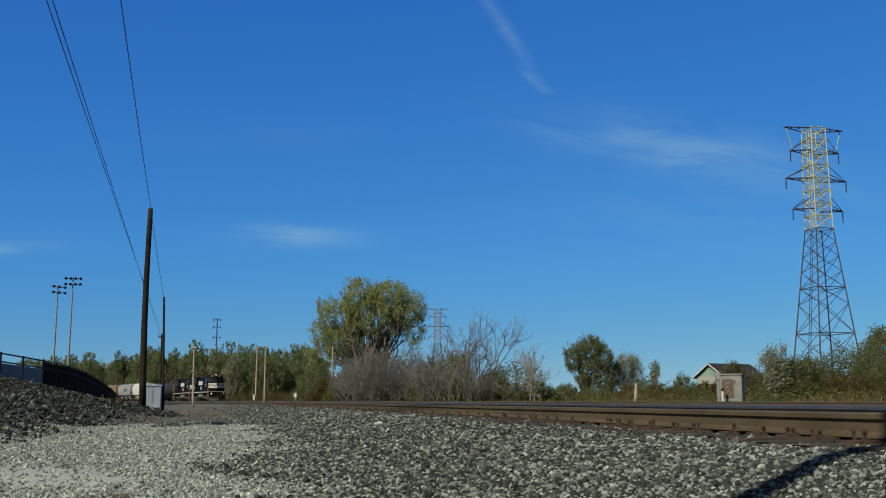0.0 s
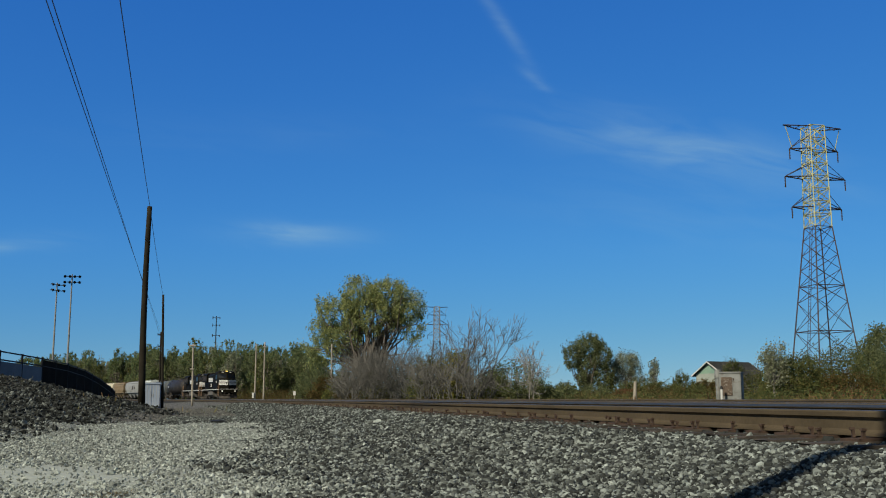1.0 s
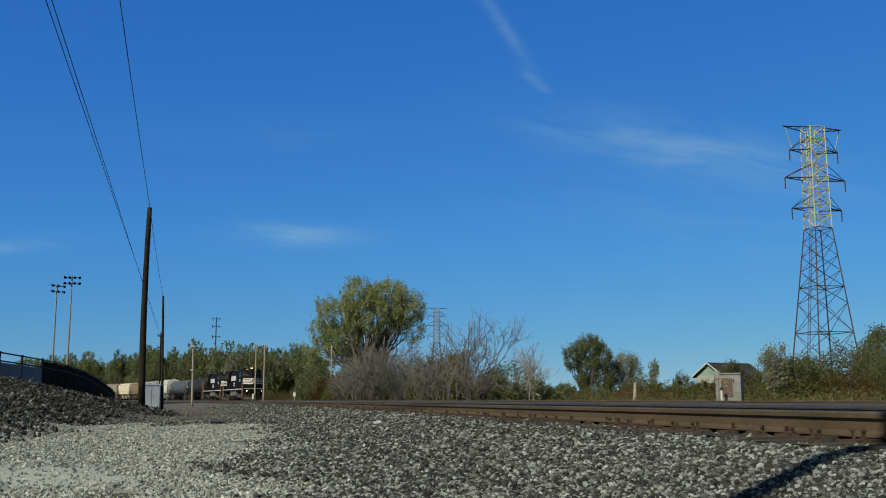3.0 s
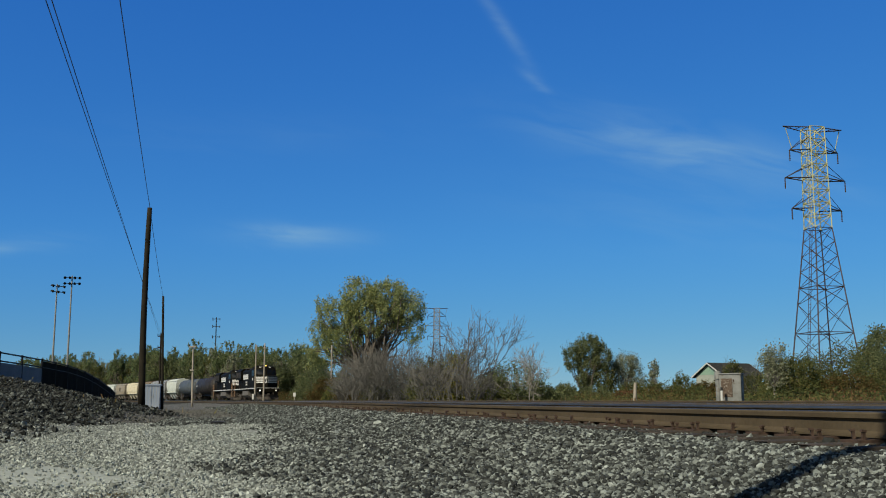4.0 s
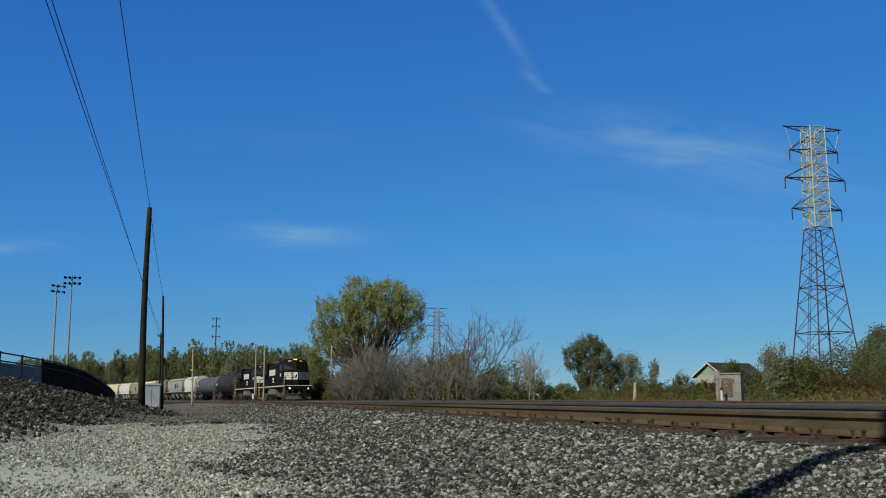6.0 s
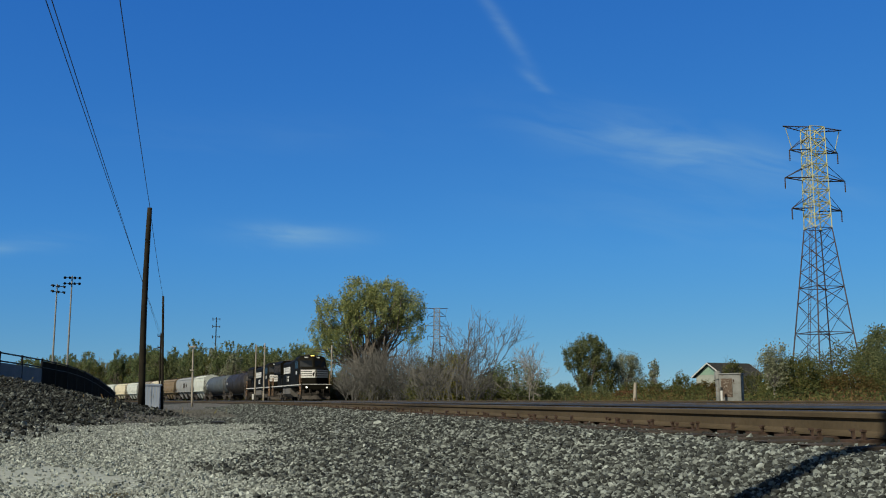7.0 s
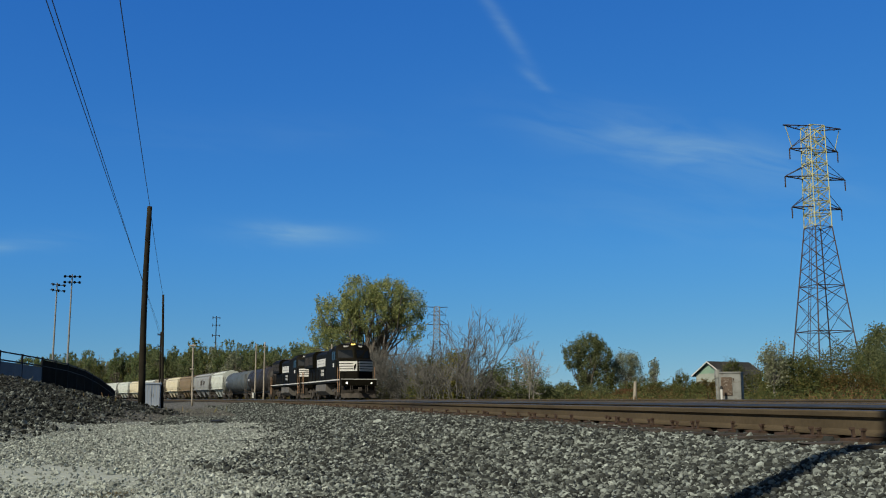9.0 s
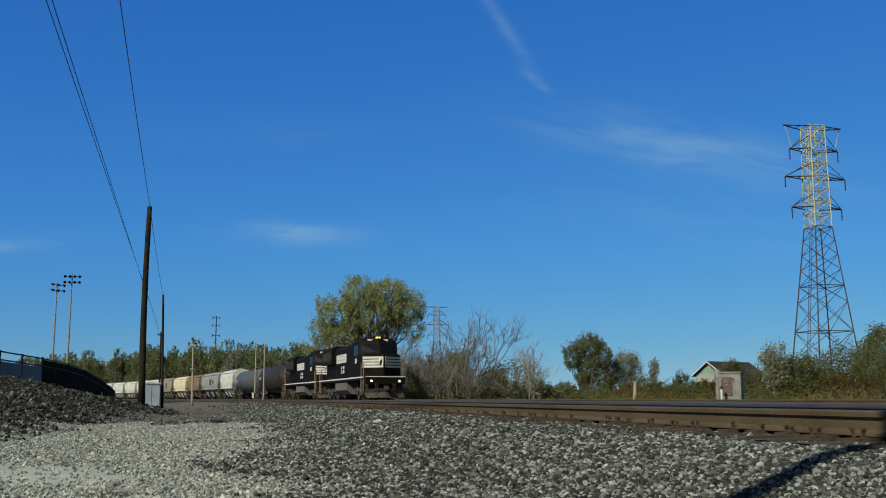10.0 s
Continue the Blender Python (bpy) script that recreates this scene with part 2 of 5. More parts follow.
HOPPER_BEIGE = surf("hopper_beige", (0.25, 0.22, 0.17), (0.33, 0.29, 0.22), 0.7, 0.65, 0.03, c3=(0.25, 0.2, 0.14))
CABINET = surf("cabinet_aluminium", (0.30, 0.36, 0.46), (0.38, 0.44, 0.54), 1.0, 0.45, 0.02, 0.2)
BOX_GREY = surf("relay_box_grey", (0.15, 0.16, 0.15), (0.24, 0.245, 0.235), 2.0, 0.7, 0.05, c3=(0.12, 0.105, 0.08))
BOX_RUST = surf("rusty_panel", (0.06, 0.04, 0.028), (0.13, 0.095, 0.068), 6.0, 0.85, 0.2, c3=(0.24, 0.215, 0.18), c3_at=0.60)
SIDING = surf("house_siding", (0.27, 0.30, 0.26), (0.34, 0.37, 0.32), 1.0, 0.8, 0.05)
GABLE_GREEN = surf("gable_green", (0.19, 0.31, 0.24), (0.25, 0.38, 0.29), 1.0, 0.75, 0.05)
SHINGLE = surf("roof_shingle", (0.026, 0.027, 0.027), (0.048, 0.049, 0.048), 3.0, 0.95, 0.3, fine=15, spec=0.2)
FENCE_BLACK = surf("fence_black", (0.008, 0.008, 0.008), (0.016, 0.016, 0.016), 3.0, 0.6, 0.05, spec=0.3)
SCREEN_DARK = surf("screen_cloth_dark", (0.012, 0.009, 0.006), (0.020, 0.016, 0.010), 1.0, 0.95, 0.1, spec=0.05)
SCREEN_GREY = surf("screen_cloth_grey", (0.16, 0.18, 0.21), (0.22, 0.24, 0.27), 1.0, 0.9, 0.05)
BARK = surf("bark", (0.085, 0.07, 0.055), (0.17, 0.145, 0.12), 6.0, 0.95, 0.5)
BARK_PALE = surf("bark_pale", (0.21, 0.195, 0.175), (0.31, 0.29, 0.26), 6.0, 0.95, 0.4)
TWIG = surf("bare_twigs", (0.092, 0.090, 0.080), (0.165, 0.160, 0.146), 6.0, 0.95, 0.0)
LEAF_BIG = leaf_mat("leaf_cottonwood", ((0.18, 0.225, 0.11), (0.27, 0.32, 0.155), (0.355, 0.39, 0.175), (0.48, 0.46, 0.16)), 0.5)
LEAF_DARK = leaf_mat("leaf_dark", ((0.105, 0.13, 0.066), (0.175, 0.20, 0.092), (0.25, 0.265, 0.125)), 0.5)
LEAF_OLIVE = leaf_mat("leaf_olive", ((0.080, 0.102, 0.042), (0.118, 0.142, 0.054), (0.158, 0.165, 0.060), (0.20, 0.165, 0.060)), 0.45)
LEAF_WOODS = leaf_mat("leaf_woods", ((0.12, 0.16, 0.085), (0.165, 0.22, 0.105), (0.21, 0.25, 0.115), (0.26, 0.26, 0.11)), 0.5)
LEAF_YELLOW = leaf_mat("leaf_yellow_green", ((0.14, 0.15, 0.045), (0.22, 0.22, 0.06), (0.30, 0.26, 0.07)), 0.45)
LEAF_PALE = leaf_mat("leaf_pale", ((0.18, 0.20, 0.12), (0.28, 0.30, 0.19), (0.38, 0.39, 0.27)), 0.45)
MAST = surf("mast_steel", (0.20, 0.20, 0.19), (0.28, 0.28, 0.27), 1.5, 0.6, 0.05)
LEAF_RUST = leaf_mat("leaf_rusty", ((0.07, 0.075, 0.03), (0.11, 0.10, 0.038), (0.14, 0.105, 0.04), (0.15, 0.085, 0.04)), 0.4)
LEAF_RED = leaf_mat("leaf_red", ((0.12, 0.095, 0.04), (0.17, 0.10, 0.05), (0.20, 0.095, 0.055), (0.22, 0.15, 0.07)), 0.4)
GRASS_DEAD = leaf_mat("grass_dead", ((0.10, 0.085, 0.045), (0.17, 0.14, 0.08), (0.24, 0.20, 0.12)), 0.3)
GRASS_DRY = leaf_mat("grass_dry", ((0.10, 0.12, 0.04), (0.16, 0.15, 0.06), (0.27, 0.21, 0.10), (0.20, 0.095, 0.05), (0.13, 0.15, 0.05)), 0.3)


# ---------------------------------------------------------------- mesh tools
def mesh(name, verts, faces, material, smooth=False):
    me = bpy.data.meshes.new(name)
    me.from_pydata([tuple(v) for v in verts] if not isinstance(verts, np.ndarray) else verts.tolist(), [], faces if isinstance(faces, list) else faces.tolist())
    me.materials.append(material)
    if smooth:
        me.polygons.foreach_set("use_smooth", [True] * len(me.polygons))
    me.update()
    return me


def put(name, me, parent=None, label="", m=None):
    ob = new(name, me)
    ob.parent = parent
    if m is not None:
        ob.matrix_basis = m
    return tagged(ob, label)


def part(name, bm, material, parent=None, label="", m=None, smooth=False):
    """One bmesh as one mesh object under a thing or a part."""
    me = bpy.data.meshes.new(name)
    bm.to_mesh(me)
    bm.free()
    me.materials.append(material)
    if smooth:
        me.polygons.foreach_set("use_smooth", [True] * len(me.polygons))
    return put(name, me, parent, label, m)


def thing(name, m, label, category, group="", kind=""):
    ob = new(name)
    ob.empty_display_size = 0.2
    ob.matrix_basis = m
    return tagged(ob, label, category, group, kind)


def box(bm, x0, x1, y0, y1, z0, z1, bevel=0.0):
    vs = [bm.verts.new((x, y, z)) for x in (x0, x1) for y in (y0, y1) for z in (z0, z1)]
    fs = [bm.faces.new([vs[i] for i in f]) for f in ((0, 1, 3, 2), (4, 6, 7, 5), (0, 4, 5, 1), (2, 3, 7, 6), (0, 2, 6, 4), (1, 5, 7, 3))]
    if bevel:
        es = list({e for f in fs for e in f.edges})
        bmesh.ops.bevel(bm, geom=es, offset=bevel, segments=2, affect="EDGES", profile=0.6)
    return bm


def boxes(*rows):
    bm = bmesh.new()
    for r in rows:
        box(bm, *r)
    return bm


def loft(bm, rings, cap=True):
    """Skin closed rings of equal length."""
    rs = [[bm.verts.new(p) for p in r] for r in rings]
    n = len(rs[0])
    for a, b in zip(rs, rs[1:]):
        for i in range(n):
            bm.faces.new((a[i], a[(i + 1) % n], b[(i + 1) % n], b[i]))
    if cap:
        bm.faces.new(rs[0][::-1])
        bm.faces.new(rs[-1])
    return bm


def tube(bm, p0, p1, r0, r1=None, n=8):
    p0, p1 = Vector(p0), Vector(p1)
    d = (p1 - p0).normalized()
    a = d.orthogonal().normalized()
    b = d.cross(a)
    r1 = r0 if r1 is None else r1
    return loft(bm, [[p + r * (a * math.cos(2 * math.pi * i / n) + b * math.sin(2 * math.pi * i / n)) for i in range(n)] for p, r in ((p0, r0), (p1, r1))])


def tubes_arrays(segs, n=4):
    """Many tapered tubes at once: rows of x0 y0 z0 r0 x1 y1 z1 r1."""
    s = np.array(segs, float)
    p0, r0, p1, r1 = s[:, 0:3], s[:, 3], s[:, 4:7], s[:, 7]
    d = p1 - p0
    d /= np.maximum(np.linalg.norm(d, axis=1, keepdims=True), 1e-6)
    ref = np.where(np.abs(d[:, 2:3]) > 0.9, np.array([[1.0, 0, 0]]), np.array([[0, 0, 1.0]]))
    a = np.cross(d, ref)
    a /= np.linalg.norm(a, axis=1, keepdims=True)
    b = np.cross(d, a)
    ang = np.arange(n) * 2 * math.pi / n
    ring = a[:, None, :] * np.cos(ang)[None, :, None] + b[:, None, :] * np.sin(ang)[None, :, None]
    v = np.concatenate([p0[:, None] + ring * r0[:, None, None], p1[:, None] + ring * r1[:, None, None]], axis=1).reshape(-1, 3)
    base = np.arange(len(s))[:, None, None] * 2 * n
    i = np.arange(n)
    f = np.stack([i, (i + 1) % n, (i + 1) % n + n, i + n], axis=1)[None] + base
    return v, f.reshape(-1, 4)


# ---------------------------------------------------------------- plan of the tracks
CENTRE = (-965.8, -201.2)
R_NEAR, R_FAR = 991.45, 1000.0          # centre lines of the two tracks
Z_NEAR, Z_FAR = 0.186, 0.20             # tops of their rails
GAUGE = 0.755                           # half, to the middle of a rail head


def on_arc(r, s, z=0.0):
    """A place s metres along the far track's arc, at radius r."""
    return Vector((CENTRE[0] + r * math.cos(s / R_FAR), CENTRE[1] + r * math.sin(s / R_FAR), z))


PROFILE = ((-60, -0.36), (-9, -0.34), (-5, -0.32), (-3.3, -0.28), (-2.7, -0.21), (-1.7, -0.062), (-1.4, -0.052), (-1.2, -0.048), (1.2, -0.045), (1.7, -0.12),
           (4.5, -0.16), (6.6, -0.10), (7.3, -0.05), (10.0, -0.05), (12.0, -0.25), (40, -0.30), (4000, -0.30))


def fbm(x, y, scale, seed=0.0):
    """Cheap smooth noise from sines, about -1 to 1."""
    out, amp = 0.0, 0.5
    for k in range(4):
        f = scale * 1.9 ** k
        out = out + amp * np.sin(x * f * 1.31 + y * f * 0.57 + 1.7 * k + seed) * np.cos(y * f * 1.13 - x * f * 0.41 + 2.3 * k + seed * 1.3)
        amp *= 0.6
    return out


def bank_foot(y):
    """Where the spoil bank meets the lot."""
    return np.interp(y, [4, 11, 15, 22, 31, 37, 97], [-7.5, -5.9, -6.3, -7.6, -8.7, -9.3, -33.3])


def ground_z(x, y):
    x, y = np.asarray(x, float), np.asarray(y, float)
    q = np.hypot(x - CENTRE[0], y - CENTRE[1]) - R_NEAR
    z = np.interp(q, [p[0] for p in PROFILE], [p[1] for p in PROFILE])
    z = z + 0.02 * fbm(x, y, 1.1) * np.clip((-q - 1.3), 0, 1) + 0.05 * fbm(x, y, 0.3, 2.0) * np.clip((-q - 5) / 4, 0, 1)
    # spoil bank beside the lot, falling away along the fence
    foot = bank_foot(y) - 0.2 + 0.7 * fbm(y * 0.5, x * 0.1, 0.9, 1.0)
    rise = np.clip((foot - x) / 8.2, 0, 1) ** 0.95
    top = np.interp(y, [0, 20, 40, 47, 58, 66, 80, 110, 130], [0.7, 1.2, 1.65, 1.8, 1.9, 1.9, 1.6, 0.8, 0.0])
    far = np.clip((150 + x) / 90, 0, 1)
    z = z + rise * top * far * (1 + 0.12 * fbm(x, y, 1.7, 4.0)) + 0.06 * np.clip(rise * 6, 0, 1) * fbm(x, y, 4.0, 7.0) * (rise < 0.99)
    return z


def zone(x, y):
    q = np.hypot(x - CENTRE[0], y - CENTRE[1]) - R_NEAR
    wob = 0.7 * fbm(x, y, 0.8, 3.0)
    edge = np.interp(y, [5, 8, 14, 20], [4.7, 4.2, 3.6, 3.3])
    lot = np.clip((-q - edge + 0.35 + 1.2 * wob) / 1.5, 0, 1) * np.clip((27 - y + 3 * wob) / 4, 0, 1)
    dust = np.exp(-(((x + 3.3 + 0.45 * (y - 7.6)) / 1.7) ** 2 + ((y - 7.9) / 1.9) ** 2) * 1.1) * (1.35 + 0.5 * wob)
    dust = dust + np.exp(-(((x + 4.2) / 1.3) ** 2 + ((y - 19.5 - 0.3 * x) / 0.9) ** 2)) * (0.9 + 0.5 * wob)
    soil = np.clip((q - 12.2 + wob) / 1.5, 0, 1) + np.clip((bank_foot(y) - x + 1.4 * wob) / 1.8, 0, 1) * (y > 10) * 0.9
    return np.clip(lot, 0, 1) * (1 - np.clip(soil, 0, 1)), np.clip(dust, 0, 1) * (1 - np.clip(soil, 0, 1)), np.clip(soil, 0, 1)


def ground():
    def steps(lo, a, b, hi, d):
        mid = list(np.arange(a, b, d))
        left, right, k = [], [], d
        p = a
        while p > lo:
            k *= 1.22
            p -= k
            left.append(max(p, lo))
        p, k = b, d
        while p < hi:
            right.append(p)
            k *= 1.12
            p += k
        return np.array(left[::-1] + mid + right + [hi])
    xs, ys = steps(-3500, -24, 16, 3500, 0.22), steps(-3500, 2, 60, 4500, 0.22)
    gx, gy = np.meshgrid(xs, ys)
    gz = ground_z(gx, gy)
    v = np.stack([gx, gy, gz], -1).reshape(-1, 3)
    nx = len(xs)
    i = (np.arange(len(ys) - 1)[:, None] * nx + np.arange(nx - 1)[None]).reshape(-1)
    me = mesh("ground", v, np.stack([i, i + 1, i + nx + 1, i + nx], -1), GROUND, True)
    a = me.color_attributes.new("zone", "FLOAT_COLOR", "POINT")
    c = np.ones((len(v), 4), np.float32)
    c[:, 0], c[:, 1], c[:, 2] = zone(v[:, 0], v[:, 1])
    a.data.foreach_set("color", c.ravel())
    tagged(new("ground", me), "grey ballast, pale crushed limestone lot and dry soil", "ground", kind="structure")


ground()

# ---------------------------------------------------------------- tracks
RAIL_BODY = [(-0.070, 0.018), (0.070, 0.018), (0.070, 0.028), (0.03, 0.041), (0.0087, 0.058), (0.0087, 0.125), (0.02, 0.137), (0.034, 0.142), (0.0365, 0.172), (0.031, 0.1825), (-0.031, 0.1825),
             (-0.0365, 0.172), (-0.034, 0.142), (-0.02, 0.137), (-0.0087, 0.125), (-0.0087, 0.058), (-0.03, 0.041), (-0.070, 0.028)]


def sweep(profile, r, z, s0, s1, step):
    ss = np.arange(s0, s1 + step, step)
    n = len(profile)
    ang = ss / R_FAR
    v = np.empty((len(ss), n, 3))
    for k, (dx, dz) in enumerate(profile):
        v[:, k, 0], v[:, k, 1], v[:, k, 2] = CENTRE[0] + (r + dx) * np.cos(ang), CENTRE[1] + (r + dx) * np.sin(ang), z + dz
    i = (np.arange(len(ss) - 1)[:, None] * n)
    k = np.arange(n)[None]
    f = np.stack([i + k, i + n + k, i + n + (k + 1) % n, i + (k + 1) % n], -1).reshape(-1, 4)
    return v.reshape(-1, 3), f


def tie_mesh(name, dx=0.0):
    rnd = random.Random(name)
    bm = box(bmesh.new(), -1.28, 1.28, -0.11, 0.11, -0.18, 0.0, 0.012)
    for v in bm.verts:
        v.co += Vector((rnd.uniform(-.02, .02), rnd.uniform(-.006, .006), rnd.uniform(-.008, .008)))
    me = bpy.data.meshes.new(name)
    bm.to_mesh(me)
    bm.free()
    me.materials.append(TIE)
    return me


def track(name, r, z_top, lift, label, n_near, s_near):
    """Two rails on timber ties; the outer rail is raised by lift."""
    root = thing(name, Matrix(), label, "railway track", kind="structure")
    for side, up in ((-1, 0.0), (1, lift)):
        v, f = sweep(RAIL_BODY, r + side * GAUGE, z_top - 0.186 + up, 150, 640, 1.0)
        rail = put("rail", mesh("rail", v, f, RAIL_RUST), root, "rust-brown steel rail")
        head = [(-0.026, 0.180), (0.026, 0.180), (0.026, 0.1855), (0.02, 0.1862), (-0.02, 0.1862), (-0.026, 0.1855)]
        has_face = name == "track_1" and side == 1
        face = [(-0.0372, 0.150), (-0.0372, 0.1745), (-0.0360, 0.1745), (-0.0355, 0.150)] if has_face else [(-0.02, 0.1858), (0.02, 0.1858), (0.02, 0.1866), (-0.02, 0.1866)]
        v1, f1 = sweep(head, r + side * GAUGE, z_top - 0.186 + up, 150, 640, 1.0)
        v2, f2 = sweep(face, r + side * GAUGE, z_top - 0.186 + up, 150, 640, 1.0)
        put("running_surface", mesh("running_surface", np.concatenate([v1, v2]), np.concatenate([f1, f2 + len(v1)]), RAIL_STEEL), rail, "polished running surface")
    ties = [tie_mesh("tie_a"), tie_mesh("tie_b"), tie_mesh("tie_c")]
    plate = bmesh.new()
    for side in (-1, 1):
        box(plate, side * GAUGE - 0.17, side * GAUGE + 0.17, -0.10, 0.10, -0.002, 0.018)
    pm = bpy.data.meshes.new("tie_plate")
    plate.to_mesh(pm)
    plate.free()
    pm.materials.append(IRON)
    sp = boxes((-0.010, 0.010, -0.010, 0.010, 0.0, 0.052), (-0.019, 0.014, -0.014, 0.014, 0.050, 0.066))
    sm = bpy.data.meshes.new("spike")
    sp.to_mesh(sm)
    sp.free()
    sm.materials.append(IRON)
    rnd = random.Random(name)
    rest = []
    for k in range(1030):
        s = 150 + k * 0.475
        p = on_arc(r, s + rnd.uniform(-.03, .03), z_top - 0.186)
        m = Matrix.Translation(p) @ pose(0, 0, 0, 0, 0, math.degrees(s / R_FAR) + rnd.uniform(-1, 1)) @ pose(0, 0, 0, 0, -math.degrees(math.atan(lift / 1.51)))
        m.translation.z += lift / 2 + rnd.uniform(-.006, .0)
        if s_near <= s < s_near + n_near * 0.475:
            t = put("tie", ties[k % 3], root, m=m @ pose(rnd.uniform(-.07, .07), 0, 0))
            put("tie_plate", pm, t, m=pose(0, 0, 0))
            for side in (-1, 1):
                for e, yy in ((-0.095, -0.06), (0.095, 0.06), (0.115, -0.065), (-0.11, 0.07)):
                    if s < s_near + 60 and rnd.random() < 0.86:
                        put("spike", sm, t, m=pose(side * GAUGE + side * e, yy, 0.0 + rnd.uniform(0.0, .025), rnd.uniform(-9, 9), rnd.uniform(-9, 9), rnd.uniform(-20, 20)))
        else:
            rest.append(m)
    vs, fs = [], []
    for m in rest:
        b = len(vs)
        vs += [m @ Vector((x, y, z)) for x in (-1.28, 1.28) for y in (-.11, .11) for z in (-.18, 0)]
        fs += [[b + i for i in f] for f in ((0, 1, 3, 2), (4, 6, 7, 5), (0, 4, 5, 1), (2, 3, 7, 6), (1, 5, 7, 3))]
    tagged(put("more_ties", mesh("more_ties", vs, fs, TIE), root, "further timber ties"), kind="stuff")
    return root


track("track_1", R_NEAR, Z_NEAR, 0.035, "rust-brown curved railway track on timber ties in ballast", 125, 203)
track("track_2", R_FAR, Z_FAR, 0.05, "second curved railway track carrying the freight train", 20, 225)

# ---------------------------------------------------------------- the train
MOVERS = []          # (object, metres behind the train's nose)
SPINNERS = []        # (wheelset, pose in its truck)


def nose_s(t):
    """Where the train's nose is along the far track."""
    return TRAIN_S[0] + TRAIN_S[1] * t + TRAIN_S[2] * t * t


def wheelset(parent, x, r=0.53):
    bm = bmesh.new()
    for side in (-1, 1):
        y0, y1 = side * 0.69, side * 0.82
        tube(bm, (0, y0, 0), (0, y1, 0), r, r, 20)
        tube(bm, (0, side * 0.665, 0), (0, y0, 0), r + 0.028, r + 0.02, 20)
        tube(bm, (0, y1, 0), (0, y1 + side * 0.05, 0), 0.16, 0.13, 10)
    tube(bm, (0, -0.7, 0), (0, 0.7, 0), 0.08, 0.08, 8)
    w = part("wheelset", bm, UNDER, parent, "steel wheels and axle", pose(x, 0, r))
    SPINNERS.append((w, x, r))


def truck(parent, x, axles, r=0.53):
    """Side frames with springs, journals and a bolster."""
    half = (axles - 1) * 0.9 + 0.7
    bm = bmesh.new()
    for side in (-1, 1):
        y = side * 0.98
        box(bm, -half, half, y - 0.09, y + 0.09, r + 0.12, r + 0.34, 0.03)
        box(bm, -0.5, 0.5, y - 0.07, y + 0.09, r - 0.20, r + 0.14, 0.03)
        for k in range(axles):
            xx = (k - (axles - 1) / 2) * 1.8
            box(bm, xx - 0.17, xx + 0.17, y - 0.02, y + 0.14, r - 0.16, r + 0.2, 0.03)
        for k in (-0.3, 0.0, 0.3):
            tube(bm, (k, y, r - 0.15), (k, y, r + 0.15), 0.1, 0.1, 8)
        if axles == 3:
            for k in (-0.9, 0.9):
                tube(bm, (k, y + side * 0.1, r + 0.05), (k, y + side * 0.1, r + 0.45), 0.09, 0.09, 8)
    box(bm, -0.25, 0.25, -0.95, 0.95, r + 0.05, r + 0.4)
    t = part("truck", bm, UNDER, parent, "grimy cast-steel truck", pose(x, 0, 0))
    for k in range(axles):
        wheelset(t, (k - (axles - 1) / 2) * 1.8, r)


def coupler(parent, x, side):
    bm = boxes((min(0, side * 0.45), max(0, side * 0.45), -0.09, 0.09, 0.74, 0.96, 0.02), (min(side * 0.35, side * 0.6), max(side * 0.35, side * 0.6), -0.16, 0.14, 0.70, 1.0, 0.03))
    part("coupler", bm, UNDER, parent, "", pose(x, 0, 0))


